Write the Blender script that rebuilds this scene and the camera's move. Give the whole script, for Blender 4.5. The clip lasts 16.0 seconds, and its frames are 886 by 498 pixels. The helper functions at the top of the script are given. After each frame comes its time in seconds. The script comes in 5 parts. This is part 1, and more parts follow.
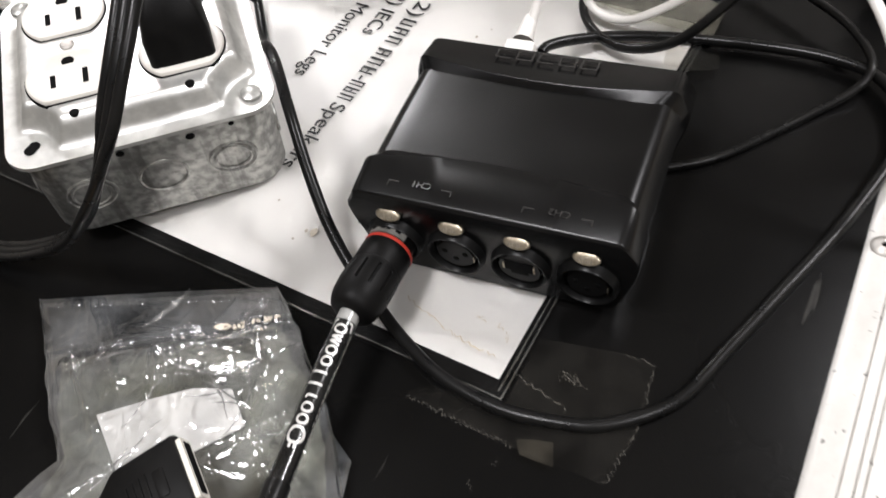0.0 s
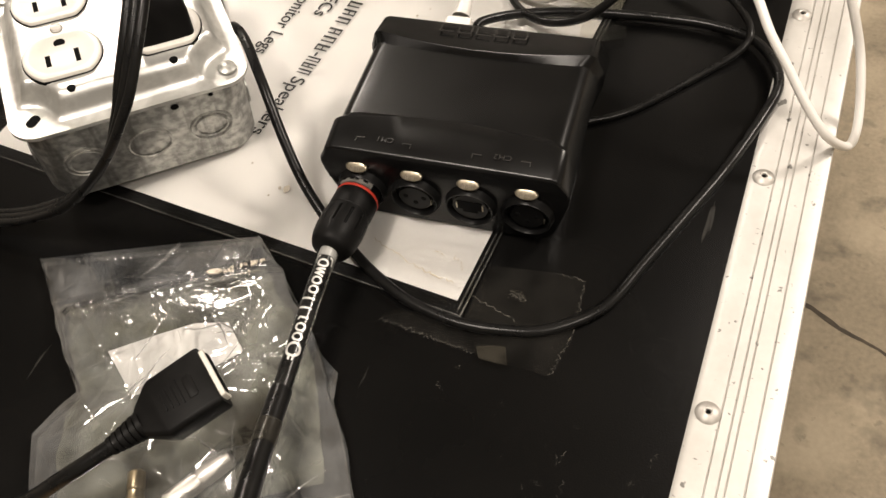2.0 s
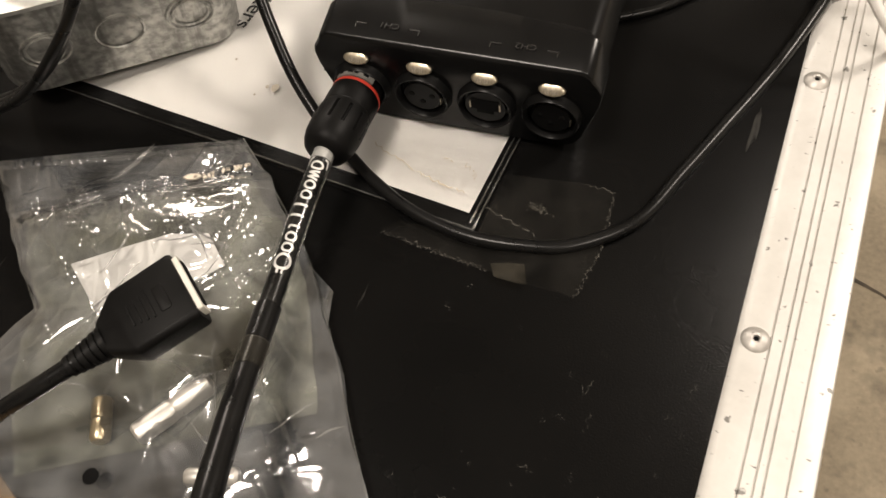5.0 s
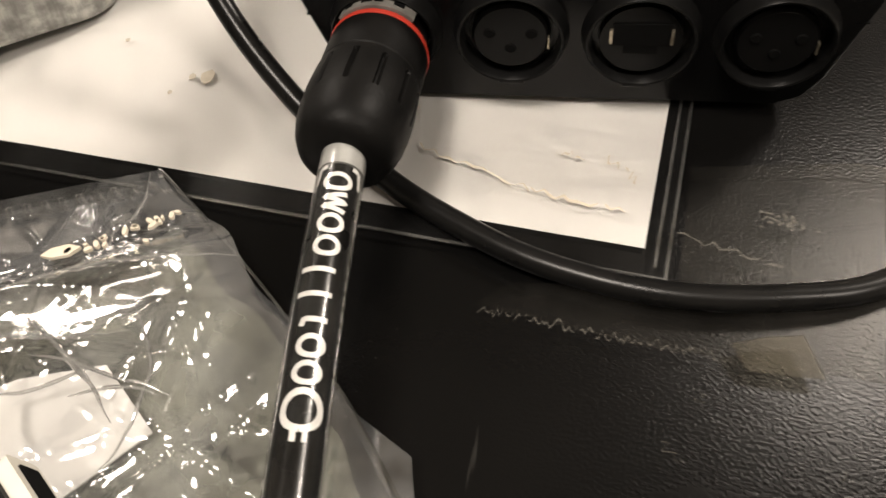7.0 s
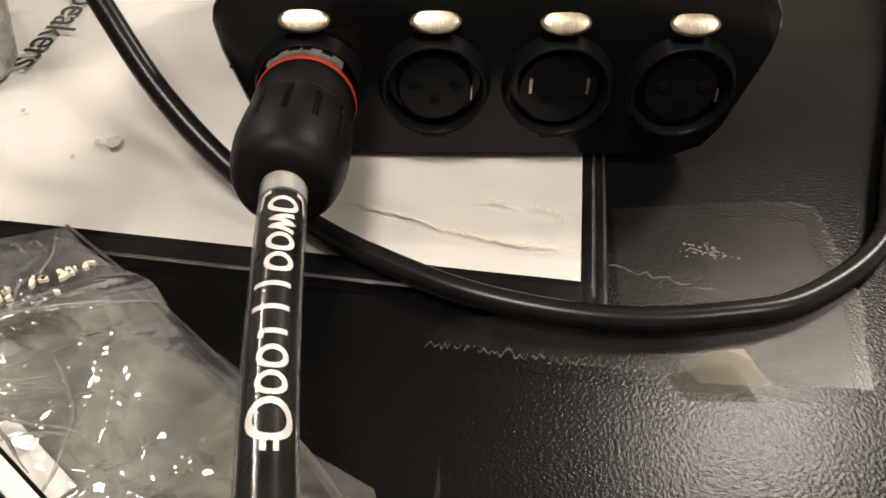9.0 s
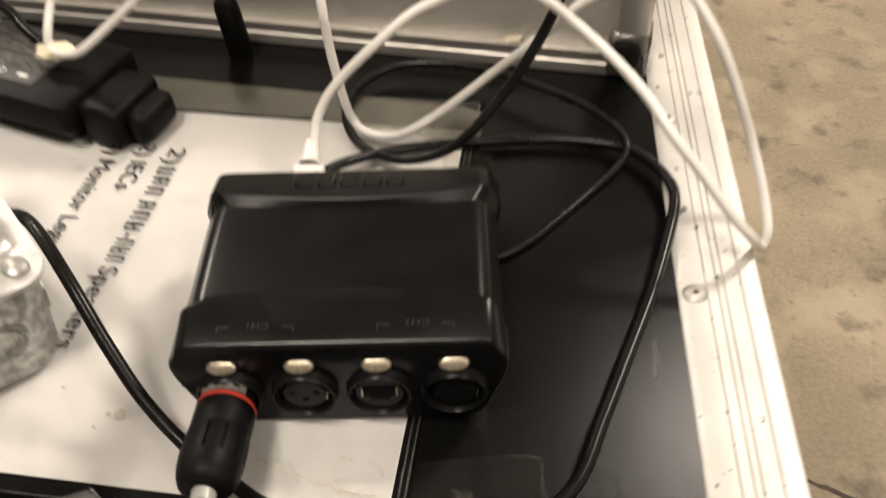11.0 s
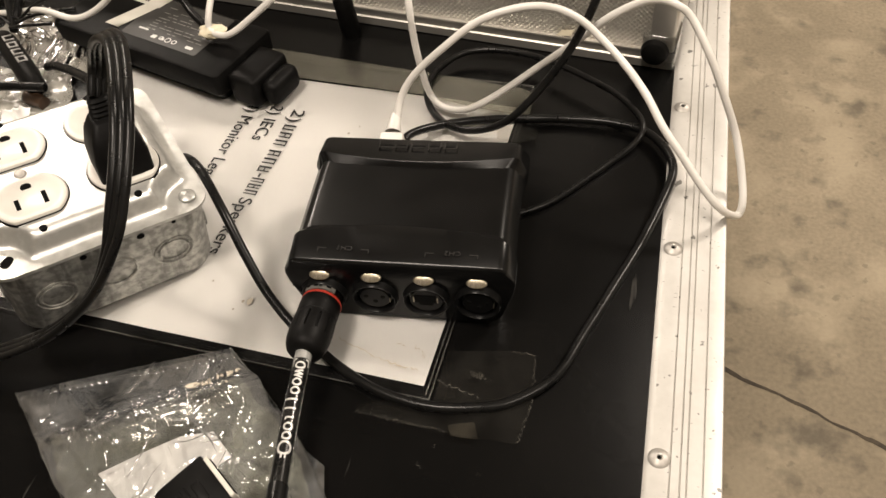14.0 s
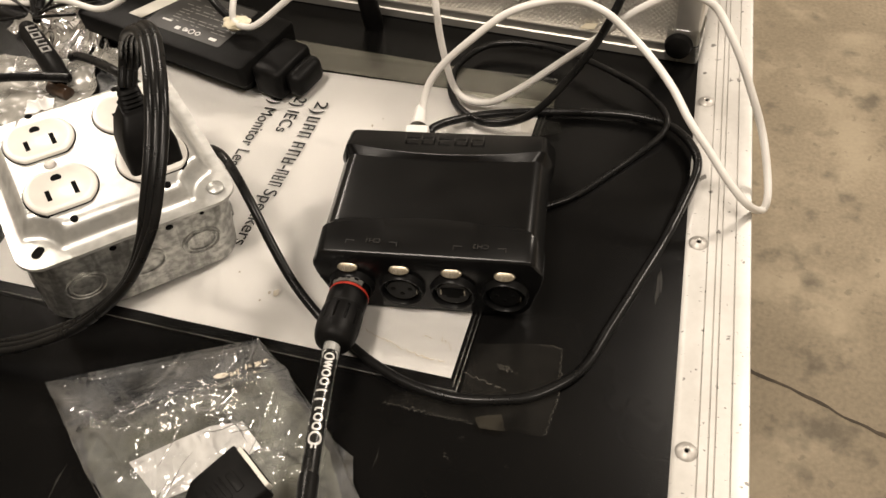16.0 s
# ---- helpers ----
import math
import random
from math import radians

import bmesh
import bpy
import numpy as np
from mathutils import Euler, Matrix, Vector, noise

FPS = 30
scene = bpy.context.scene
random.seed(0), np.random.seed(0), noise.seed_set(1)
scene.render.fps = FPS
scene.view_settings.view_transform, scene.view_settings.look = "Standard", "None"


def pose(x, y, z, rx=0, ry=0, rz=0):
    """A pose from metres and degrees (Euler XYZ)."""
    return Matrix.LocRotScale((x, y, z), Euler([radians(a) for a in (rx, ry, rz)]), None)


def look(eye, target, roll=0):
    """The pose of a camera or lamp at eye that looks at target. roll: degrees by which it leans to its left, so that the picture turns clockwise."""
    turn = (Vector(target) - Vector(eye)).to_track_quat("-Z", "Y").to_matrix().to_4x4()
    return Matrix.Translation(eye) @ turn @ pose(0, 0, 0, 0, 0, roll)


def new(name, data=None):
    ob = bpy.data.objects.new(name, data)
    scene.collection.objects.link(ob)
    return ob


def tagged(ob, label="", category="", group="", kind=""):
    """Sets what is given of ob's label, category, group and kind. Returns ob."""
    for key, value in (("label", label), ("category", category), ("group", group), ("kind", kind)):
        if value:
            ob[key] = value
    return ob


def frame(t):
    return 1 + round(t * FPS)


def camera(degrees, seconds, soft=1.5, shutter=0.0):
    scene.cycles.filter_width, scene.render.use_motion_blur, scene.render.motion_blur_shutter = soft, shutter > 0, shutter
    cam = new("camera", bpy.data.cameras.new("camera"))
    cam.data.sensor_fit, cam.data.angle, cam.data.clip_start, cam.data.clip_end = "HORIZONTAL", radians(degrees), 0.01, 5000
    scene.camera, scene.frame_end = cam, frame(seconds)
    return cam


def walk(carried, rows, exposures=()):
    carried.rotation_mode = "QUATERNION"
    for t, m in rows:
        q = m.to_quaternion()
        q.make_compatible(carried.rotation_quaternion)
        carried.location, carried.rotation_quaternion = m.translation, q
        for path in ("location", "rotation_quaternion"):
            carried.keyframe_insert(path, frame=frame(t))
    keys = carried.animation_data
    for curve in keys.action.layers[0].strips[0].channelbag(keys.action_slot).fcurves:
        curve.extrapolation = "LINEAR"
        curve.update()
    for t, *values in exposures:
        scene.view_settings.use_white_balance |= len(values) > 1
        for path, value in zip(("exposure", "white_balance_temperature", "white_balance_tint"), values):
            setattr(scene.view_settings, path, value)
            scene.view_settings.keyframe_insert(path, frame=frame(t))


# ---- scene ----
cam = camera(55.0, 16.0, shutter=0.4)
PATH = [
    (0, (0.04717, 0.06119, 0.27974), (-0.10578, 0.24758, -0.03942), -15.803),
    (0.5, (0.05159, 0.03610, 0.29137), (-0.08067, 0.22785, -0.03380), -13.012),
    (1, (0.05210, 0.02807, 0.29735), (-0.07559, 0.21988, -0.02961), -13.193),
    (1.5, (0.05965, 0.02386, 0.29937), (-0.06450, 0.21988, -0.02645), -12.825),
    (2, (0.05788, 0.01111, 0.31727), (-0.06038, 0.20858, -0.00987), -11.516),
    (2.5, (0.05520, 0.01480, 0.30742), (-0.05659, 0.21410, -0.02089), -10.119),
    (3, (0.06182, 0.01271, 0.31822), (-0.04919, 0.21084, -0.01106), -10.684),
    (3.5, (0.05668, 0.01522, 0.30515), (-0.05292, 0.21144, -0.02574), -10.318),
    (4, (0.05103, 0.01054, 0.29594), (-0.05529, 0.19717, -0.04151), -9.661),
    (4.5, (0.04983, 0.00883, 0.29276), (-0.05748, 0.18812, -0.04833), -9.932),
    (7, (-0.04823, 0.07950, 0.13422), (-0.11966, 0.29902, -0.18012), -7.601),
    (7.5, (-0.06224, 0.07443, 0.12339), (-0.11045, 0.33202, -0.16544), -1.822),
    (8, (-0.06313, 0.06901, 0.11599), (-0.09766, 0.34118, -0.16119), 0.169),
    (10.5, (-0.05115, 0.05986, 0.14685), (-0.04196, 0.34689, -0.11703), 3.136),
    (11, (-0.00304, 0.05190, 0.26223), (-0.03437, 0.32064, -0.01866), -2.721),
    (11.5, (0.02868, 0.01703, 0.32301), (-0.02584, 0.28952, 0.04937), -6.752),
    (12, (0.03376, 0.00291, 0.33876), (-0.02844, 0.27137, 0.04882), -7.122),
    (12.5, (0.03626, -0.00627, 0.34658), (-0.03212, 0.25044, 0.04755), -7.620),
    (13, (0.04272, -0.00622, 0.34455), (-0.02839, 0.24496, 0.04148), -7.755),
    (13.5, (0.04493, -0.01730, 0.35074), (-0.03069, 0.23024, 0.04576), -7.518),
    (14, (0.04293, -0.01982, 0.35327), (-0.03760, 0.22575, 0.04796), -7.306),
    (14.5, (0.03983, -0.02134, 0.35100), (-0.04090, 0.22122, 0.04335), -6.986),
    (15, (0.03827, -0.02381, 0.35158), (-0.04408, 0.21693, 0.04293), -7.253),
    (15.5, (0.03428, -0.02405, 0.35812), (-0.04943, 0.21649, 0.04968), -7.470),
    (16, (0.03264, -0.02270, 0.35610), (-0.04974, 0.21918, 0.04836), -7.427),
]
EXPOSURES = [(0, 0.22, 5500, 10), (0.5, 0.12, 6100, 10), (1.5, 0.14, 6350, 10), (3.5, 0.12, 6350, 10), (4.7, 0.05, 6350, 10), (7, 0.28, 6350, 10), (8.2, 0.28, 6350, 10), (10.5, 0.2, 6400, 10), (12, -0.04, 6500, 10), (16, 0.0, 6500, 10)]
walk(cam, [(t, look(eye, target, roll)) for t, eye, target, roll in PATH], EXPOSURES)

# ---- world and light ----
world = bpy.data.worlds.new("hall_air")
scene.world = world
world.use_nodes = True
world.node_tree.nodes["Background"].inputs[0].default_value = (1.0, 0.9, 0.76, 1)
world.node_tree.nodes["Background"].inputs[1].default_value = 0.05


def hall_lamp(x, y, z, watts, size, aim):
    """A ceiling lamp of the hall: a square area light."""
    data = bpy.data.lights.new("high_bay_lamp", "AREA")
    data.energy, data.size, data.color = watts, size, (1.0, 0.88, 0.755)
    ob = new("high_bay_lamp", data)
    ob.matrix_world = look((x, y, z), aim)
    return ob


hall_lamp(4.1, 4.0, 5.2, 440, 1.2, (0, 0.2, 0))
hall_lamp(3.6, -1.8, 5.2, 170, 1.4, (0, 0.2, 0))
hall_lamp(-0.8, -1.3, 5.2, 270, 1.3, (0, 0.2, 0))
hall_lamp(-4.8, 4.9, 5.2, 250, 1.2, (0, 0.2, 0))


# ---- materials ----
def nodes_of(name):
    m = bpy.data.materials.new(name)
    m.use_nodes = True
    nt = m.node_tree
    return m, nt, nt.nodes["Principled BSDF"]


def surf(name, a, b=None, scale=30.0, rough=0.5, rough2=None, metal=0.0, bump=0.0, bump_scale=400.0,
         detail=5.0, coords="Object", spec=0.5, contrast=(0.35, 0.65), fine=0.0, depth=0.0004):
    """A surface with two tones mixed by noise at one scale, fine grain at another, and relief."""
    m, nt, p = nodes_of(name)
    b = b or tuple(v * 0.8 for v in a)
    tc = nt.nodes.new("ShaderNodeTexCoord")
    n1 = nt.nodes.new("ShaderNodeTexNoise")
    n1.inputs["Scale"].default_value, n1.inputs["Detail"].default_value = scale, detail
    nt.links.new(tc.outputs[coords], n1.inputs["Vector"])
    ramp = nt.nodes.new("ShaderNodeValToRGB")
    ramp.color_ramp.elements[0].position, ramp.color_ramp.elements[1].position = contrast
    ramp.color_ramp.elements[0].color, ramp.color_ramp.elements[1].color = (*a, 1), (*b, 1)
    nt.links.new(n1.outputs["Fac"], ramp.inputs["Fac"])
    colour = ramp.outputs["Color"]
    n2 = nt.nodes.new("ShaderNodeTexNoise")
    n2.inputs["Scale"].default_value, n2.inputs["Detail"].default_value = bump_scale, 3.0
    nt.links.new(tc.outputs[coords], n2.inputs["Vector"])
    if fine:
        mul = nt.nodes.new("ShaderNodeMix")
        mul.data_type, mul.blend_type = "RGBA", "OVERLAY"
        mul.inputs["Factor"].default_value = fine
        nt.links.new(colour, mul.inputs["A"])
        nt.links.new(n2.outputs["Fac"], mul.inputs["B"])
        colour = mul.outputs["Result"]
    nt.links.new(colour, p.inputs["Base Color"])
    mr = nt.nodes.new("ShaderNodeMapRange")
    mr.inputs["To Min"].default_value, mr.inputs["To Max"].default_value = rough, rough2 if rough2 is not None else rough * 1.15
    nt.links.new(n1.outputs["Fac"], mr.inputs["Value"])
    nt.links.new(mr.outputs["Result"], p.inputs["Roughness"])
    p.inputs["Metallic"].default_value = metal
    p.inputs["Specular IOR Level"].default_value = spec
    if bump:
        bp = nt.nodes.new("ShaderNodeBump")
        bp.inputs["Strength"].default_value, bp.inputs["Distance"].default_value = bump, depth
        nt.links.new(n2.outputs["Fac"], bp.inputs["Height"])
        nt.links.new(bp.outputs["Normal"], p.inputs["Normal"])
    return m


def film(name, tint, gloss, rough, cloud=0.0, cloud_colour=(0.8, 0.8, 0.78), veil=0.0, dirt=None):
    """Thin clear plastic: see-through, with mirror gloss that grows at grazing angles and a little milkiness."""
    m = bpy.data.materials.new(name)
    m.use_nodes = True
    nt = m.node_tree
    nt.nodes.remove(nt.nodes["Principled BSDF"])
    out = nt.nodes["Material Output"]
    tr = nt.nodes.new("ShaderNodeBsdfTransparent")
    tr.inputs[0].default_value = (*tint, 1)
    gl = nt.nodes.new("ShaderNodeBsdfGlossy")
    gl.inputs["Roughness"].default_value = rough
    df = nt.nodes.new("ShaderNodeBsdfDiffuse")
    df.inputs[0].default_value = (*cloud_colour, 1)
    fr = nt.nodes.new("ShaderNodeFresnel")
    fr.inputs[0].default_value = 1.45
    mu = nt.nodes.new("ShaderNodeMath")
    mu.operation, mu.use_clamp = "MULTIPLY", True
    mu.inputs[1].default_value = gloss
    nt.links.new(fr.outputs[0], mu.inputs[0])
    tc = nt.nodes.new("ShaderNodeTexCoord")
    nz = nt.nodes.new("ShaderNodeTexNoise")
    nz.inputs["Scale"].default_value, nz.inputs["Detail"].default_value = 55, 6
    nt.links.new(tc.outputs["Object"], nz.inputs["Vector"])
    if dirt:
        nd = nt.nodes.new("ShaderNodeTexNoise")
        nd.inputs["Scale"].default_value, nd.inputs["Detail"].default_value = 28, 5
        nt.links.new(tc.outputs["Object"], nd.inputs["Vector"])
        rp = nt.nodes.new("ShaderNodeValToRGB")
        rp.color_ramp.elements[0].position, rp.color_ramp.elements[1].position = 0.53, 0.66
        rp.color_ramp.elements[0].color, rp.color_ramp.elements[1].color = (*cloud_colour, 1), (*dirt, 1)
        nt.links.new(nd.outputs["Fac"], rp.inputs["Fac"])
        nt.links.new(rp.outputs["Color"], df.inputs[0])
    cm = nt.nodes.new("ShaderNodeMapRange")
    cm.inputs["From Min"].default_value, cm.inputs["From Max"].default_value = 0.34, 0.80
    cm.inputs["To Min"].default_value, cm.inputs["To Max"].default_value = veil, cloud
    nt.links.new(nz.outputs["Fac"], cm.inputs["Value"])
    m1 = nt.nodes.new("ShaderNodeMixShader")
    nt.links.new(cm.outputs["Result"], m1.inputs[0])
    nt.links.new(tr.outputs[0], m1.inputs[1])
    nt.links.new(df.outputs[0], m1.inputs[2])
    m2 = nt.nodes.new("ShaderNodeMixShader")
    nt.links.new(mu.outputs[0], m2.inputs[0])
    nt.links.new(m1.outputs[0], m2.inputs[1])
    nt.links.new(gl.outputs[0], m2.inputs[2])
    nt.links.new(m2.outputs[0], out.inputs[0])
    return m


LAMINATE = surf("black_laminate", (0.0022, 0.0022, 0.0022), (0.0040, 0.0038, 0.0036), 9, 0.18, 0.24, bump=1.0, bump_scale=1500, spec=0.10, depth=0.00007)
def worn(m, scale, low, high, colour, stretch=(1, 1, 1), amount=0.85):
    """Adds chips or stains: noise above a threshold turns the base colour into another."""
    nt = m.node_tree
    p = nt.nodes["Principled BSDF"]
    old = p.inputs["Base Color"].links[0].from_socket
    tc = nt.nodes.new("ShaderNodeTexCoord")
    mp = nt.nodes.new("ShaderNodeMapping")
    mp.inputs["Scale"].default_value = stretch
    nz = nt.nodes.new("ShaderNodeTexNoise")
    nz.inputs["Scale"].default_value, nz.inputs["Detail"].default_value = scale, 4.0
    mr = nt.nodes.new("ShaderNodeMapRange")
    mr.inputs["From Min"].default_value, mr.inputs["From Max"].default_value, mr.inputs["To Max"].default_value = low, high, amount
    mx = nt.nodes.new("ShaderNodeMix")
    mx.data_type = "RGBA"
    mx.inputs["B"].default_value = (*colour, 1)
    nt.links.new(tc.outputs["Object"], mp.inputs["Vector"])
    nt.links.new(mp.outputs[0], nz.inputs["Vector"])
    nt.links.new(nz.outputs["Fac"], mr.inputs["Value"])
    nt.links.new(mr.outputs[0], mx.inputs["Factor"])
    nt.links.new(old, mx.inputs["A"])
    nt.links.new(mx.outputs["Result"], p.inputs["Base Color"])
    return m


ALU_STRIP = surf("worn_aluminium", (0.60, 0.585, 0.555), (0.50, 0.485, 0.455), 22, 0.42, 0.6, metal=0.35, bump=0.10, bump_scale=300, fine=0.08)
worn(ALU_STRIP, 150, 0.665, 0.69, (0.10, 0.095, 0.085))
worn(ALU_STRIP, 60, 0.62, 0.74, (0.34, 0.32, 0.28), (1, 0.12, 1), 0.5)
worn(ALU_STRIP, 420, 0.70, 0.72, (0.08, 0.075, 0.07), (0.5, 1.6, 1))
RIVET = surf("rivet_steel", (0.50, 0.48, 0.45), (0.38, 0.36, 0.33), 200, 0.42, 0.6, metal=0.7, bump=0.1)
CONCRETE = surf("stained_concrete", (0.24, 0.196, 0.133), (0.165, 0.134, 0.089), 3.0, 0.62, 0.85, bump=0.25, bump_scale=140, detail=9, fine=0.35)
worn(CONCRETE, 9, 0.50, 0.66, (0.33, 0.275, 0.19), amount=0.55)
worn(CONCRETE, 17, 0.56, 0.72, (0.065, 0.054, 0.037), amount=0.75)
worn(CONCRETE, 55, 0.64, 0.70, (0.11, 0.090, 0.062), amount=0.5)
WALL = surf("hall_wall_paint", (0.46, 0.44, 0.40), (0.40, 0.38, 0.345), 0.6, 0.8, coords="Object")
PAPER = surf("printer_paper", (0.82, 0.805, 0.785), (0.78, 0.765, 0.74), 14, 0.6, bump=0.05, bump_scale=200, spec=0.3)
INK = surf("black_ink", (0.012, 0.012, 0.012), None, 300, 0.6)
DEV = surf("black_abs", (0.0024, 0.0024, 0.0025), (0.0036, 0.0036, 0.0036), 60, 0.22, 0.29, bump=0.14, bump_scale=2000, spec=0.26, depth=0.0001)
DEV_EMBOSS = surf("black_abs_emboss", (0.022, 0.021, 0.020), None, 60, 0.24)
SOCKET = surf("black_nylon", (0.004, 0.004, 0.004), (0.005, 0.005, 0.005), 90, 0.28, 0.36, spec=0.14)
# Near-black for shade inside uncut holes, and for dark seams and print.
HOLE = surf("hole_shade_and_print", (0.002, 0.002, 0.002), None, 90, 0.8, spec=0.1)
LATCH = surf("nickel_latch", (0.52, 0.47, 0.37), (0.30, 0.26, 0.19), 420, 0.24, 0.40, metal=0.9)
GALV = surf("galvanised_steel", (0.70, 0.70, 0.675), (0.50, 0.50, 0.48), 80, 0.28, 0.46, metal=0.80, bump=0.16, bump_scale=220, contrast=(0.4, 0.6))
GALV_DULL = surf("galvanised_steel_dull", (0.50, 0.50, 0.475), (0.27, 0.27, 0.255), 240, 0.30, 0.46, metal=0.75, bump=0.2, bump_scale=320, contrast=(0.4, 0.62), fine=0.3)
worn(GALV_DULL, 170, 0.54, 0.64, (0.13, 0.128, 0.12), (1, 1, 0.16), 0.6)
worn(GALV, 45, 0.56, 0.70, (0.40, 0.40, 0.38), (1, 1, 1), 0.5)
NYLON_WHITE = surf("white_nylon", (0.62, 0.595, 0.55), (0.58, 0.555, 0.51), 80, 0.30, spec=0.5)
RUBBER = surf("black_rubber", (0.0032, 0.0031, 0.0030), (0.0055, 0.0053, 0.0051), 120, 0.40, 0.50, spec=0.085, bump=0.12, bump_scale=1200)
CABLE = surf("black_cable_jacket", (0.004, 0.004, 0.004), (0.007, 0.0068, 0.0065), 90, 0.24, 0.32, spec=0.20, bump=0.05, bump_scale=900)
WHITE_CABLE = surf("white_cable_jacket", (0.70, 0.68, 0.645), (0.64, 0.62, 0.585), 70, 0.36)
RED = surf("red_ring", (0.42, 0.035, 0.02), (0.36, 0.03, 0.018), 200, 0.4)
SILVER_PRINT = surf("silver_print", (0.72, 0.71, 0.69), (0.62, 0.61, 0.6), 200, 0.4)
CLEAR_SHRINK = film("clear_shrink", (0.95, 0.95, 0.94), 0.7, 0.12, 0.02)
FILM = film("sleeve_film", (0.97, 0.97, 0.96), 0.22, 0.24, 0.008)
BAG = film("bag_film", (0.94, 0.94, 0.935), 3.8, 0.10, 0.16, (0.62, 0.64, 0.66), 0.022)
INNER_BAG = film("yellowed_film", (0.86, 0.86, 0.78), 2.4, 0.12, 0.62, (0.50, 0.51, 0.42), 0.04, (0.15, 0.15, 0.08))
CRINKLE = film("cloudy_film", (0.90, 0.89, 0.86), 1.3, 0.20, 0.60, (0.62, 0.60, 0.54), 0.26)
# Extra gloss and pale cloud draw the bright glints along sharp folds.
FOLD_GLINT = film("fold_glint_film", (0.92, 0.92, 0.91), 5.0, 0.16, 0.22, (0.72, 0.72, 0.70), 0.10)
TAPE = film("clear_tape", (0.95, 0.945, 0.93), 0.05, 0.20, 0.010, (0.55, 0.52, 0.46), 0.001)
LABEL_GREY = surf("grey_label", (0.045, 0.044, 0.042), (0.035, 0.034, 0.033), 60, 0.45)
LABEL_WHITE = surf("white_label", (0.62, 0.60, 0.54), (0.55, 0.53, 0.47), 60, 0.55)
BRASS = surf("brass", (0.56, 0.48, 0.33), (0.46, 0.38, 0.25), 150, 0.3, metal=0.9)
CREAM = surf("cream_tape", (0.66, 0.60, 0.46), (0.58, 0.52, 0.38), 90, 0.6)
CARDBOARD = surf("brown_board", (0.30, 0.20, 0.10), (0.25, 0.165, 0.08), 60, 0.8, bump=0.2)


worn(LAMINATE, 1100, 0.735, 0.76, (0.10, 0.095, 0.085), amount=0.6)
worn(LAMINATE, 160, 0.70, 0.73, (0.05, 0.048, 0.044), (1.0, 0.08, 1.0), 0.5)
DARK_NICKEL = surf("dark_nickel", (0.22, 0.20, 0.17), None, 200, 0.4, metal=0.6)
STREAK = surf("tan_streak", (0.52, 0.46, 0.36), (0.60, 0.55, 0.46), 120, 0.7)
PRINT_GREY = surf("grey_print", (0.30, 0.295, 0.28), (0.2, 0.195, 0.185), 300, 0.5)
COLLAR = surf("grey_collar", (0.36, 0.36, 0.35), (0.30, 0.30, 0.29), 200, 0.3)
SCRAP = film("scrap_film", (0.90, 0.88, 0.82), 0.35, 0.30, 0.05, (0.5, 0.46, 0.38))
CLEAR_CAP = film("clear_cap", (0.9, 0.9, 0.88), 2.0, 0.12, 0.10)
ALU_RAIL = surf("brushed_rail", (0.60, 0.58, 0.54), (0.52, 0.50, 0.46), 40, 0.36, 0.5, metal=0.8, bump=0.08, bump_scale=500)
CRACK = surf("crack_dirt", (0.035, 0.028, 0.02), (0.06, 0.047, 0.032), 60, 0.9)
BROWN_CAP = surf("brown_cap", (0.045, 0.024, 0.012), (0.032, 0.017, 0.009), 90, 0.35)


def dimpled():
    """Silver sheet embossed with a small diamond grid."""
    m = surf("dimpled_sheet", (0.68, 0.655, 0.61), (0.58, 0.56, 0.52), 12, 0.34, 0.46, metal=0.85)
    nt = m.node_tree
    p = nt.nodes["Principled BSDF"]
    tc = nt.nodes.new("ShaderNodeTexCoord")
    mp = nt.nodes.new("ShaderNodeMapping")
    mp.inputs["Rotation"].default_value = (0, radians(45), 0)
    vo = nt.nodes.new("ShaderNodeTexVoronoi")
    vo.inputs["Scale"].default_value, vo.inputs["Randomness"].default_value = 420, 0.0
    bp = nt.nodes.new("ShaderNodeBump")
    bp.inputs["Strength"].default_value, bp.inputs["Distance"].default_value = 1.0, 0.0016
    nt.links.new(tc.outputs["Object"], mp.inputs["Vector"])
    nt.links.new(mp.outputs[0], vo.inputs["Vector"])
    nt.links.new(vo.outputs["Distance"], bp.inputs["Height"])
    nt.links.new(bp.outputs[0], p.inputs["Normal"])
    return m


DIMPLE = dimpled()


# ---- mesh helpers ----
def finish(bm, sharp=35):
    me = bpy.data.meshes.new("mesh")
    bmesh.ops.recalc_face_normals(bm, faces=bm.faces)
    bm.to_mesh(me)
    bm.free()
    me.shade_smooth()
    me.set_sharp_from_angle(angle=radians(sharp))
    return me


def part(name, bm, material, parent, label="", m=None, sharp=35):
    """One mesh object under a thing or a part."""
    me = bm if isinstance(bm, bpy.types.Mesh) else finish(bm, sharp)
    if not me.materials:
        me.materials.append(material)
    ob = new(name, me)
    ob.parent = parent
    if m is not None:
        ob.matrix_basis = m
    return tagged(ob, label) if label else ob


def root(name, m, label, category, group="", kind=""):
    ob = new(name)
    ob.empty_display_size = 0.01
    ob.matrix_basis = m
    return tagged(ob, label, category, group, kind)


def solid(name, bm, material, label, category, kind="", m=None, group="", sharp=35):
    ob = part(name, bm, material, None, "", m, sharp)
    return tagged(ob, label, category, group, kind)


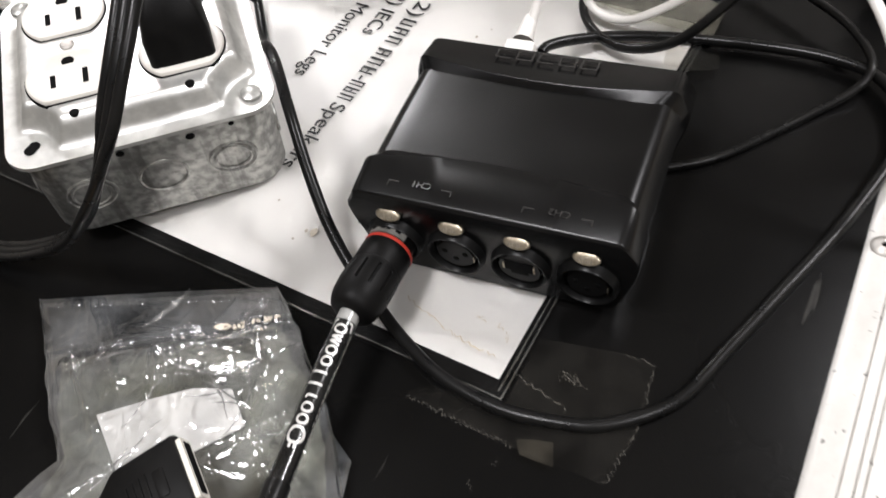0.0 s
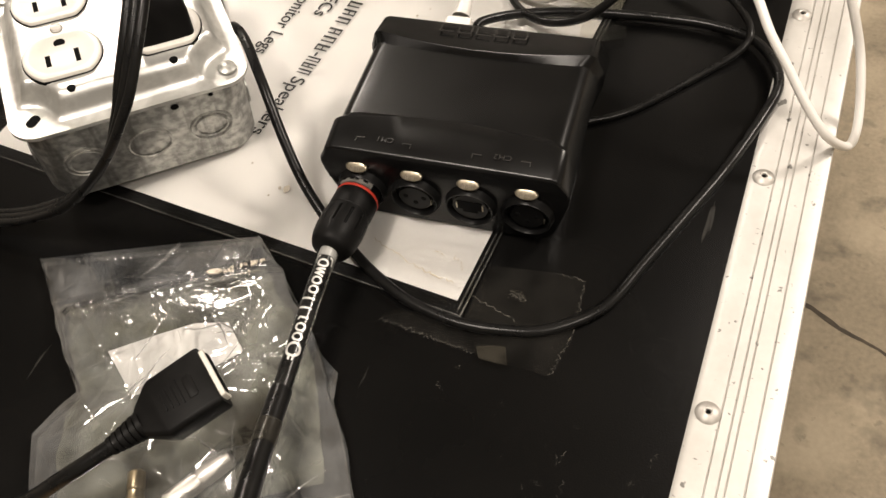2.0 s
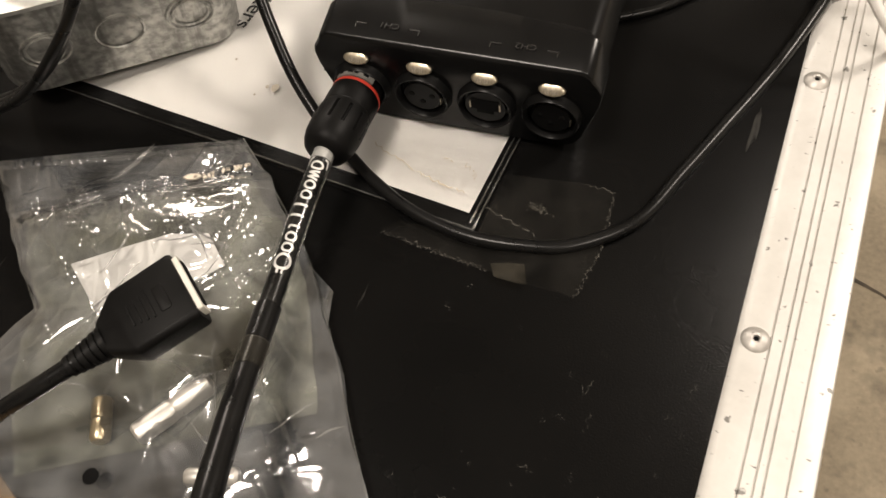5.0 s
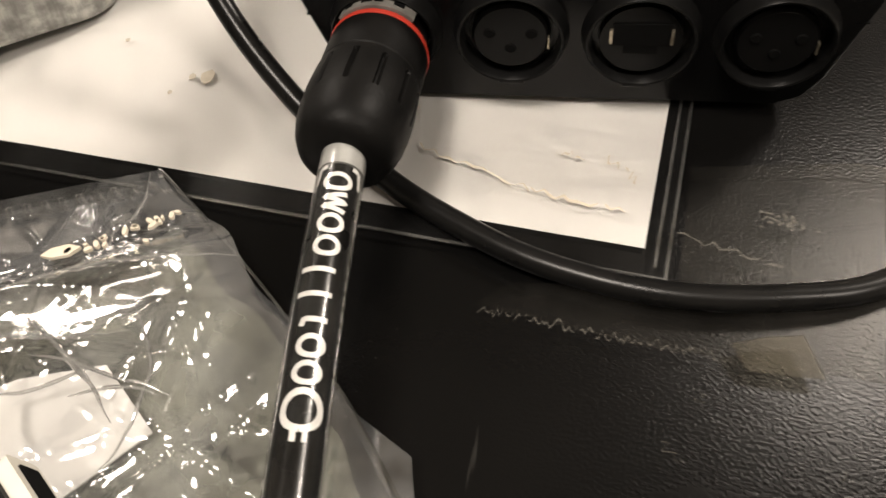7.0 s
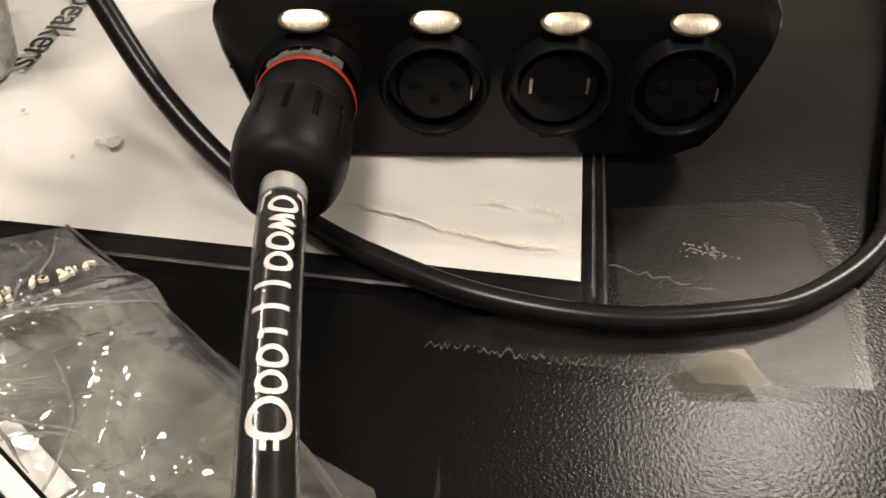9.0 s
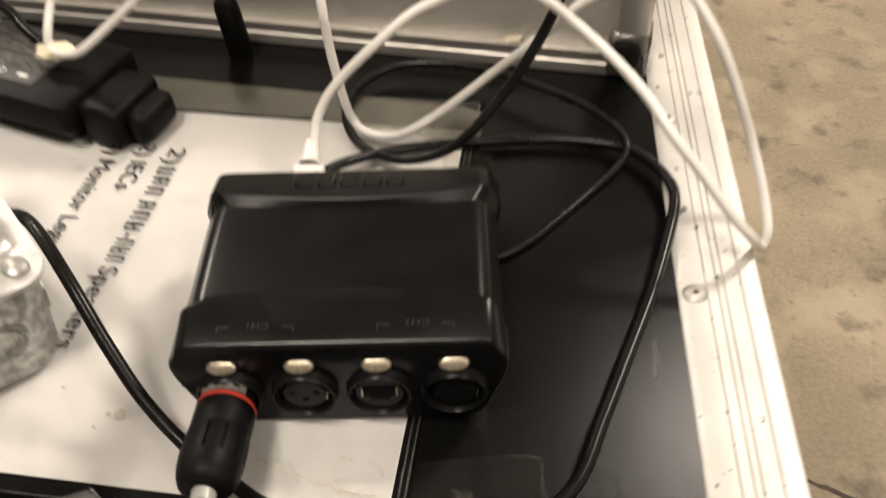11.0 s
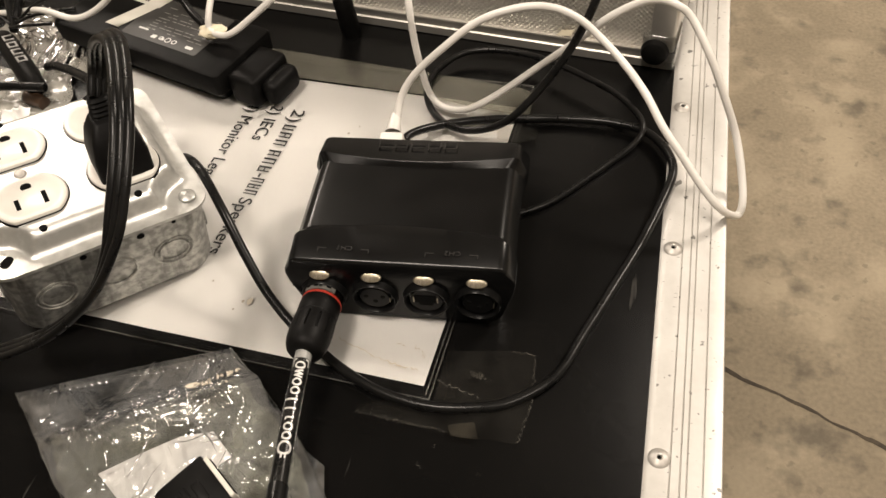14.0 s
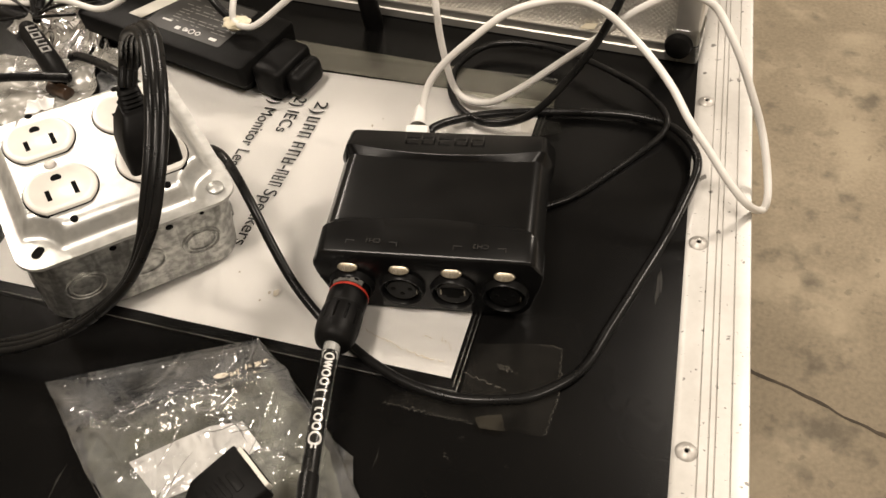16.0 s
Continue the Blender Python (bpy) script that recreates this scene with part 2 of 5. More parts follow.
def box(x0, x1, y0, y1, z0, z1, bevel=0.0, seg=2, bm=None):
    bm = bm or bmesh.new()
    r = bmesh.ops.create_cube(bm, size=1.0)
    vs = r["verts"]
    for v in vs:
        v.co = Vector((x0 + (v.co.x + 0.5) * (x1 - x0), y0 + (v.co.y + 0.5) * (y1 - y0), z0 + (v.co.z + 0.5) * (z1 - z0)))
    if bevel:
        es = list({e for v in vs for e in v.link_edges})
        bmesh.ops.bevel(bm, geom=es, offset=bevel, segments=seg, affect="EDGES", profile=0.5)
    return bm


def lathe(profile, seg=32, m=None, bm=None, close=True):
    """Turns (radius, height) points about z; ends with a radius of zero are closed."""
    bm = bm or bmesh.new()
    rings = []
    for r, z in profile:
        if r < 1e-7:
            rings.append([bm.verts.new((0, 0, z))])
        else:
            rings.append([bm.verts.new((r * math.cos(2 * math.pi * i / seg), r * math.sin(2 * math.pi * i / seg), z)) for i in range(seg)])
    for a, b in zip(rings, rings[1:]):
        for i in range(seg):
            j = (i + 1) % seg
            if len(a) == 1 and len(b) == 1:
                continue
            if len(a) == 1:
                bm.faces.new((a[0], b[i], b[j]))
            elif len(b) == 1:
                bm.faces.new((a[i], a[j], b[0]))
            else:
                bm.faces.new((a[i], a[j], b[j], b[i]))
    if m is not None:
        bmesh.ops.transform(bm, matrix=m, verts=[v for r in rings for v in r])
    return bm


def smooth_path(points, n=10):
    """Catmull-Rom through the points."""
    p = [Vector(q) for q in points]
    p = [p[0] * 2 - p[1]] + p + [p[-1] * 2 - p[-2]]
    out = []
    for i in range(1, len(p) - 2):
        a, b, c, d = p[i - 1:i + 3]
        for k in range(n):
            t = k / n
            out.append(0.5 * ((2 * b) + (c - a) * t + (2 * a - 5 * b + 4 * c - d) * t * t + (3 * b - a - 3 * c + d) * t ** 3))
    out.append(p[-2])
    return out


def tube(points, radius, seg=12, n=10, flat=1.0, bm=None, offset=(0.0, 0.0), steep=0.15):
    """A cable through the points. flat: height over width of its section; offset: shift in the section's own axes."""
    bm = bm or bmesh.new()
    path = smooth_path(points, n)
    up = Vector((0, 0, 1))
    rings, last = [], None
    for i, c in enumerate(path):
        d = (path[min(i + 1, len(path) - 1)] - path[max(i - 1, 0)]).normalized()
        side = d.cross(up)
        if side.length < (steep(i / len(path)) if callable(steep) else steep) and last is not None:
            side = last - d * last.dot(d)
        side.normalize()
        if last is not None and side.dot(last) < 0:
            side = -side
        last = side
        w = side.cross(d)
        c = c + side * offset[0] + w * offset[1]
        rad = radius(i / (len(path) - 1)) if callable(radius) else radius
        rings.append([bm.verts.new(c + side * (math.cos(2 * math.pi * k / seg) * rad) + w * (math.sin(2 * math.pi * k / seg) * rad * flat)) for k in range(seg)])
    for a, b in zip(rings, rings[1:]):
        for k in range(seg):
            bm.faces.new((a[k], a[(k + 1) % seg], b[(k + 1) % seg], b[k]))
    bm.faces.new(rings[0])
    bm.faces.new(rings[-1])
    return bm


def prism(outline, z0, z1, bevel=0.0, seg=2, bm=None):
    """An upright slab over a plan outline."""
    bm = bm or bmesh.new()
    lo = [bm.verts.new((x, y, z0)) for x, y in outline]
    hi = [bm.verts.new((x, y, z1)) for x, y in outline]
    n = len(outline)
    bm.faces.new(lo[::-1])
    top = bm.faces.new(hi)
    for i in range(n):
        bm.faces.new((lo[i], lo[(i + 1) % n], hi[(i + 1) % n], hi[i]))
    if bevel:
        bmesh.ops.bevel(bm, geom=list(top.edges), offset=bevel, segments=seg, affect="EDGES", profile=0.5)
    return bm


def rounded(w, h, r, n=5, cx=0.0, cy=0.0):
    """The outline of a rounded rectangle, w by h, anticlockwise."""
    out = []
    for sx, sy, a0 in ((1, -1, -90), (1, 1, 0), (-1, 1, 90), (-1, -1, 180)):
        for k in range(n + 1):
            a = radians(a0 + 90 * k / n)
            out.append((cx + sx * (w / 2 - r) + r * math.cos(a), cy + sy * (h / 2 - r) + r * math.sin(a)))
    return out


def loft(rings, bm=None, caps=True):
    bm = bm or bmesh.new()
    rs = [[bm.verts.new(p) for p in ring] for ring in rings]
    n = len(rs[0])
    for a, b in zip(rs, rs[1:]):
        for i in range(n):
            bm.faces.new((a[i], a[(i + 1) % n], b[(i + 1) % n], b[i]))
    if caps:
        bm.faces.new(rs[0])
        bm.faces.new(rs[-1])
    return bm


def lettering(text, size, material, parent, m, name="lettering", depth=0.0001):
    cu = bpy.data.curves.new("text", "FONT")
    cu.body, cu.size, cu.extrude = text, size, depth
    tmp = bpy.data.objects.new("text", cu)
    me = bpy.data.meshes.new_from_object(tmp)
    bpy.data.objects.remove(tmp)
    bpy.data.curves.remove(cu)
    me.materials.append(material)
    ob = new(name, me)
    ob.parent = parent
    ob.matrix_basis = m
    return ob


SHELL = surf("printed_nickel", (0.27, 0.26, 0.24), (0.16, 0.155, 0.14), 300, 0.3, 0.4, metal=0.4)
DUSTY = film("dusty_film", (0.88, 0.88, 0.84), 0.35, 0.22, 0.26, (0.22, 0.215, 0.175), 0.05, (0.10, 0.10, 0.075))
FRAY = film("frayed_film", (0.9, 0.89, 0.86), 0.5, 0.30, 0.15, (0.55, 0.52, 0.45), 0.04)
STAIN = surf("faint_stain", (0.46, 0.42, 0.35), (0.38, 0.34, 0.27), 400, 0.7)
# ---- the hall and the flight case ----
FLOOR = -0.75


def slab(x0, x1, y0, y1, z0, z1):
    return box(x0, x1, y0, y1, z0, z1)


solid("floor", slab(-7, 7, -7, 7, FLOOR - 0.1, FLOOR), CONCRETE, "stained bare concrete floor of a hall", "floor", "structure")
for nm, a in (("wall_north", (-7, 7, 7, 7.2)), ("wall_south", (-7, 7, -7.2, -7)), ("wall_east", (7, 7.2, -7.2, 7.2)), ("wall_west", (-7.2, -7, -7.2, 7.2))):
    solid(nm, slab(*a, FLOOR - 0.1, 5.6), WALL, "plain painted wall of the hall", "wall", "structure")
solid("ceiling", slab(-7.2, 7.2, -7.2, 7.2, 5.6, 5.8), WALL, "plain hall ceiling", "ceiling", "structure")

floor_ob = bpy.data.objects["floor"]
random.seed(7)
crack_bm = bmesh.new()
left_row, right_row = [], []
for i in range(240):
    x = -0.60 + i * 0.010
    y = 0.7030 - (x - 0.225) * 0.425 + 0.010 * noise.noise((x * 6, 1.5, 0)) + 0.005 * noise.noise((x * 28, 4.5, 0)) + random.uniform(-0.0012, 0.0012)
    w = 0.0026 + 0.0016 * noise.noise((x * 20, 7.5, 0)) + random.uniform(0, 0.0012) + 0.006 * max(0.0, noise.noise((x * 11, 9.5, 0)) - 0.35)
    left_row.append(crack_bm.verts.new((x, y - w, FLOOR + 0.0004)))
    right_row.append(crack_bm.verts.new((x, y + w, FLOOR + 0.0004)))
for i in range(239):
    crack_bm.faces.new((left_row[i], left_row[i + 1], right_row[i + 1], right_row[i]))
part("crack", crack_bm, CRACK, floor_ob, "dark ragged joint in the concrete")

X_EDGE = 0.0645
flight_case = root("flight_case", pose(0, 0, 0), "black laminated flight case lid with worn aluminium edging", "flight case")
top_panel = part("top_panel", box(-0.78, X_EDGE + 0.004, -0.42, 0.95, -0.009, 0.0, 0.0005), LAMINATE, flight_case)
part("body", box(-0.775, X_EDGE + 0.028, -0.415, 0.945, FLOOR, -0.0095, 0.002), LAMINATE, flight_case)


def strip_profile():
    """Section of the edging: ridged top, rounded corner, flange that hangs down."""
    x, z = X_EDGE, 0.0022
    top = [(x - 0.0004, 0.0002), (x, 0.0006), (x + 0.0030, z)]
    for g in (0.0108, 0.0152, 0.0180, 0.0248):
        top += [(x + g - 0.0004, z), (x + g - 0.0002, z - 0.0010), (x + g + 0.0002, z - 0.0010), (x + g + 0.0004, z)]
    e = x + 0.0332
    top += [(e - 0.002, z), (e - 0.0006, z - 0.0006), (e, z - 0.002), (e, -0.032), (e - 0.0018, -0.032), (e - 0.0018, 0.0002)]
    return top


ys = [-0.42 + 1.37 * i / 60 for i in range(61)]
edging = part("edging", loft([[(x, y, z) for x, z in strip_profile()] for y in ys]), ALU_STRIP, flight_case, "scratched ridged aluminium edging")
rivet_mesh = finish(lathe([(0.0, 0.0006), (0.0011, 0.0006), (0.0012, 0.0016), (0.0018, 0.0019), (0.0034, 0.0013), (0.0047, 0.0004), (0.0050, 0.0)], 24))
rivet_mesh.materials.append(RIVET)
core_mesh = finish(lathe([(0.0, 0.0008), (0.00095, 0.0008), (0.00095, 0.0)], 12))
core_mesh.materials.append(HOLE)
for y in (-0.18, -0.066, 0.047, 0.160, 0.281, 0.394, 0.508, 0.622, 0.736):
    r = part("rivet", rivet_mesh, RIVET, edging, "", pose(0.0705, y, 0.0021))
    part("rivet_hole", core_mesh, HOLE, edging, "", pose(0.0705, y, 0.0022))

# ---- paper in its sleeve ----
PAGE = pose(-0.0405, 0.1785, 0, 0, 0, -3.6)


def sheet(x0, x1, y0, y1, nx, ny, height, thick=0.0):
    bm = bmesh.new()
    g = [[bm.verts.new((x0 + (x1 - x0) * i / nx, y0 + (y1 - y0) * j / ny, height(x0 + (x1 - x0) * i / nx, y0 + (y1 - y0) * j / ny))) for i in range(nx + 1)] for j in range(ny + 1)]
    for j in range(ny):
        for i in range(nx):
            bm.faces.new((g[j][i], g[j][i + 1], g[j + 1][i + 1], g[j + 1][i]))
    if thick:
        bmesh.ops.solidify(bm, geom=list(bm.faces), thickness=thick)
    return bm


def page_height(x, y):
    return 0.0009 + 0.0005 * (noise.noise((x * 18, y * 18, 3.0)) + 0.6 * noise.noise((x * 50, y * 22, 1.0)))


paper = root("paper_sheet", PAGE, "white printed packing list under clear plastic on the lid", "paper")
part("sheet", sheet(-0.279, 0.0, 0.0, 0.205, 70, 50, page_height, 0.00015), PAPER, paper)
sleeve = root("plastic_sleeve", PAGE, "clear plastic film over the packing list", "plastic sleeve")
clear = part("film", sheet(-0.288, 0.0050, -0.0075, 0.226, 70, 50, lambda x, y: page_height(x, y) + 0.0009), FILM, sleeve)
clear.visible_shadow = False
for a, b in (((-0.288, -0.0070), (0.0050, -0.0070)), ((0.0046, -0.0075), (0.0046, 0.226)), ((-0.288, 0.2255), (0.0050, 0.2255)), ((0.0024, -0.0045), (0.0024, 0.2200))):
    run = [(a[0] + (b[0] - a[0]) * t / 30, a[1] + (b[1] - a[1]) * t / 30) for t in range(31)]
    part("welded_edge", tube([(x, y, page_height(x, y) + 0.0010) for x, y in run], 0.00035, 6, 2), CLEAR_CAP, sleeve, "shiny welded edge of the film")


def printed(text, start, length, cap=0.0083):
    """Words that run towards the camera's side; start: foot of the first letter; length: what they take up."""
    ob = lettering(text, 0.012, INK, paper, PAGE.inverted(), "lettering")
    xs = [v.co.x for v in ob.data.vertices]
    wide = length / (max(xs) - min(xs))
    tall = cap / (0.012 * 0.70)
    ob.matrix_basis = PAGE.inverted() @ pose(start[0], start[1], 0.0021, 0, 0, -94.6) @ Matrix.Diagonal((wide, tall, 1, 1)) @ Matrix.Translation((-min(xs), 0, 0))


printed("2)", (-0.1700, 0.3625), 0.0115)
printed("Speakers", (-0.1760, 0.2835), 0.0430)
printed("2) IECs", (-0.1855, 0.3645), 0.0325)
printed("4) Monitor Legs", (-0.2015, 0.3650), 0.0700)


def glyph_bar(y, w, k, dash=False):
    """A bar-like mark of a letter's size on the first line."""
    m = PAGE.inverted() @ pose(-0.1700 - (0.3625 - y) * 0.080, y, 0.0021, 0, 0, -94.6)
    if dash:
        part("print_bar", box(0, w, 0.0028, 0.0040, 0, 0.0001), INK, paper, "", m)
        return
    b = box(w * 0.08, w * 0.30, 0, 0.0083, 0, 0.0001)
    box(w * 0.62, w * 0.76, 0.0006 if k % 2 else 0.0, 0.0078, 0, 0.0001, bm=b)
    box(w * 0.08, w * 0.80, 0.0075 if k % 3 else 0.0, 0.0083 if k % 3 else 0.0008, 0, 0.00012, bm=b)
    if k % 2:
        box(w * 0.20, w * 0.70, 0.0038, 0.0046, 0, 0.00014, bm=b)
    part("print_bar", b, INK, paper, "", m)


for k in range(3):
    glyph_bar(0.3485 - k * 0.0070, 0.0068, k)
for k in range(3):
    glyph_bar(0.3251 - k * 0.0070, 0.0068, k + 1)
glyph_bar(0.3040, 0.0030, 0, True)
for k in range(3):
    glyph_bar(0.3005 - k * 0.0050, 0.0048, k + 2)
for k, (x, y, r) in enumerate(((-0.143, 0.212, 0.0017), (-0.1465, 0.2117, 0.0008), (-0.168, 0.222, 0.0005), (-0.128, 0.345, 0.0007), (-0.123, 0.352, 0.0004), (-0.150, 0.206, 0.0005))):
    o = [(r * (1 + 0.4 * noise.noise((k, a, 0.5))) * math.cos(a), r * (1 + 0.4 * noise.noise((k, a, 2.5))) * math.sin(a) * 1.3) for a in [i * 0.7 for i in range(9)]]
    part("stain", prism(o, 0, 0.00015), STAIN, paper, "", PAGE.inverted() @ pose(x, y, 0.00215))


def flat_piece(name, outline, z, thick, material, label, category):
    return solid(name, prism(outline, z, z + thick), material, label, category)


def ridge(x, y, sx, sy, turn, seed):
    c, s = math.cos(turn), math.sin(turn)
    n = noise.noise(((x * c - y * s) * sx, (x * s + y * c) * sy, seed))
    return (1 - min(1, abs(n) * 3.2)) ** 2


def crumpled(w, d, n, seed, tall):
    bm = bmesh.new()
    g = []
    for j in range(n + 1):
        row = []
        for i in range(n + 1):
            x, y = (i / n - 0.5) * w, (j / n - 0.5) * d
            r = 1 + 0.25 * noise.noise((x * 30, y * 30, seed))
            z = 0.0012 + tall * (0.5 * ridge(x, y, 40, 70, 0.7, seed) + 0.7 * ridge(x, y, 60, 30, -0.5, seed + 2) + 0.4 * abs(noise.noise((x * 30, y * 30, seed))))
            row.append(bm.verts.new((x * r, y * r, z)))
        g.append(row)
    for j in range(n):
        for i in range(n):
            bm.faces.new((g[j][i], g[j][i + 1], g[j + 1][i + 1], g[j + 1][i]))
    return bm


tape = flat_piece("clear_tape", ((-0.0700, 0.1605), (-0.0400, 0.1565), (0.0080, 0.1555), (0.0095, 0.1660), (0.0120, 0.1760), (0.0100, 0.2035), (-0.0010, 0.2045), (-0.0330, 0.1990), (-0.0340, 0.1700), (-0.0640, 0.1660)), 0.0022, 0.00008, TAPE, "torn clear packing tape on the lid", "tape")
tape.visible_shadow = False
rng = random.Random(21)


def jagged(a, b, steps, width):
    """A torn edge: a thin strip that wanders along a line."""
    bm = bmesh.new()
    last = None
    ax, ay, bx, by = *a, *b
    n = math.hypot(bx - ax, by - ay)
    nx, ny = -(by - ay) / n, (bx - ax) / n
    for i in range(steps + 1):
        t, off, w = i / steps, rng.uniform(-0.0011, 0.0011), width * rng.uniform(0.15, 1.0)
        x, y = ax + (bx - ax) * t + nx * off, ay + (by - ay) * t + ny * off
        pair = (bm.verts.new((x, y, 0.0024)), bm.verts.new((x + nx * w, y + ny * w, 0.0024)))
        if last and rng.random() < 0.88:
            bm.faces.new((last[0], pair[0], pair[1], last[1]))
        last = pair
    return bm


for a, b, k in (((-0.0690, 0.1590), (-0.0250, 0.1560), 90), ((0.0085, 0.1560), (0.0115, 0.1760), 26), ((0.0115, 0.1770), (0.0100, 0.2030), 36), ((-0.0020, 0.2040), (0.0100, 0.2030), 14), ((-0.0350, 0.1820), (-0.0130, 0.1760), 16)):
    part("torn_edge", jagged(a, b, k, 0.0007), FRAY, tape, "frayed pale edge")
for a, b in (((-0.0890, 0.1975), (-0.0640, 0.1885)), ((-0.0640, 0.1885), (-0.0450, 0.1850)), ((-0.0600, 0.1995), (-0.0540, 0.1985)), ((-0.0500, 0.1990), (-0.0430, 0.1935))):
    o = jagged(a, b, 14, 0.0008)
    part("streak", o, STREAK, paper, "", PAGE.inverted())
dust = bmesh.new()
for k in range(46):
    x, y, r = rng.gauss(0, 0.0028), rng.gauss(0, 0.0011), rng.uniform(0.00012, 0.00038)
    prism([(x + r * rng.uniform(0.6, 1.4) * math.cos(q * 1.05), y + r * rng.uniform(0.5, 1.2) * math.sin(q * 1.05)) for q in range(6)], 0, 0.00006, bm=dust)
part("dust", dust, FRAY, tape, "pale dust under the tape", pose(-0.0154, 0.1876, 0.0024, 0, 0, -12))
scratches = random.Random(33)
for k in range(26):
    x, y, q, ln = scratches.uniform(-0.035, 0.058), scratches.uniform(0.045, 0.150), scratches.uniform(0, 3.1), scratches.uniform(0.0012, 0.0075)
    mark = jagged((x, y), (x + ln * math.cos(q), y + ln * math.sin(q)), 7, 0.00035)
    for v in mark.verts:
        v.co.z = 0.00025
    part("scratch", mark, FRAY, top_panel, "fine pale scratch")
flat_piece("tape_scrap", ((-0.0247, 0.1592), (-0.0185, 0.1616), (-0.0127, 0.1628), (-0.0093, 0.1548), (-0.0160, 0.1545), (-0.0218, 0.1545)), 0.0024, 0.0001, SCRAP, "small torn scrap of yellowed tape", "tape")
flat_piece("dusty_tape", ((-0.2160, 0.4215), (-0.1720, 0.4160), (-0.1060, 0.4080), (-0.0300, 0.3985), (-0.0195, 0.3940), (-0.0200, 0.3720), (-0.0550, 0.3765), (-0.0890, 0.3845), (-0.1640, 0.3905), (-0.2120, 0.3950)), 0.0038, 0.0001, DUSTY, "dusty greyed clear tape across the top of the sleeve", "tape")
flat_piece("folded_tape", ((-0.0380, 0.3640), (-0.0140, 0.3625), (-0.0120, 0.3540), (-0.0230, 0.3490), (-0.0360, 0.3505)), 0.0032, 0.0003, TAPE, "folded end of clear tape beside the control box", "tape")

# ---- the control box ----
BOX_AT = pose(-0.0588, 0.2150, 0, 0, 0, 4.8)
device = root("control_box", BOX_AT, "black plastic audio control box with four sockets, on the case lid", "audio interface")


def body_section(half, top, low, waist=0.034, base=0.0030, r=0.0050):
    """Section of the housing: narrow foot, wide waist, sloping shoulders."""
    hb, ht = half - 0.0062, half - low
    pts = [(-hb + 0.008, base), (0, base), (hb - 0.008, base), (hb - 0.003, base + 0.0022), (hb, base + 0.007), (half - 0.0008, waist - 0.006), (half, waist), (half - 0.0006, waist + 0.003)]
    right = [(ht - r + r * math.cos(radians(a)), top - r + r * math.sin(radians(a))) for a in (12, 30, 48, 66, 80, 90)]
    flat = [(ht - r - (ht - r) * k / 7, top) for k in range(1, 7)]
    pts += right + flat + [(0, top)] + [(-x, z) for x, z in flat[::-1]] + [(-x, z) for x, z in right[::-1]]
    pts += [(-half + 0.0006, waist + 0.003), (-half, waist), (-half + 0.0008, waist - 0.006), (-hb, base + 0.007), (-hb + 0.003, base + 0.0022)]
    return pts


def cap(front, back, half, top, bulge, sign):
    """An end cap whose inner edge bows towards the middle of the box; sign: +1 front, -1 rear."""
    rings = []
    for s, grow, lift in ((0.0, -0.0008, -0.0012), (0.035, -0.0002, -0.0003), (0.08, 0.0, 0.0), (1.0, 0.0, 0.0), (1.03, -0.0006, -0.0003)):
        sec = body_section(half + grow, top + lift - 0.0026 * (1 - s), 0.0032)
        rings.append([(x, front + s * (back - front) + sign * bulge * min(s, 1) * max(0.0, 1 - (x / half) ** 2), z) for x, z in sec])
    end = body_section(half - 0.0036, top - 0.0036, 0.0034, r=0.0076)
    rings.append([(x, front + 1.06 * (back - front) + sign * (bulge + 0.0016), z) for x, z in end])
    return loft(rings)


part("housing", loft([[(x, y, z) for x, z in body_section(0.0553, 0.0452 + dz, 0.0030, r=0.0062)] for y, dz in ((0.012, 0), (0.028, 0.0004), (0.042, 0.0006), (0.058, 0.0004), (0.076, 0))]), DEV, device)
part("front_cap", cap(0.0, 0.0140, 0.0566, 0.0480, 0.0078, 1), DEV, device)
part("rear_cap", cap(0.0862, 0.0735, 0.0574, 0.0480, 0.0070, -1), DEV, device)
for sx in (-1, 1):
    part("seam", box(sx * 0.0534 - 0.0012, sx * 0.0534 + 0.0012, 0.0, 0.0010, 0.0240, 0.0243), HOLE, device)
RX = pose(0, 0, 0, 90)
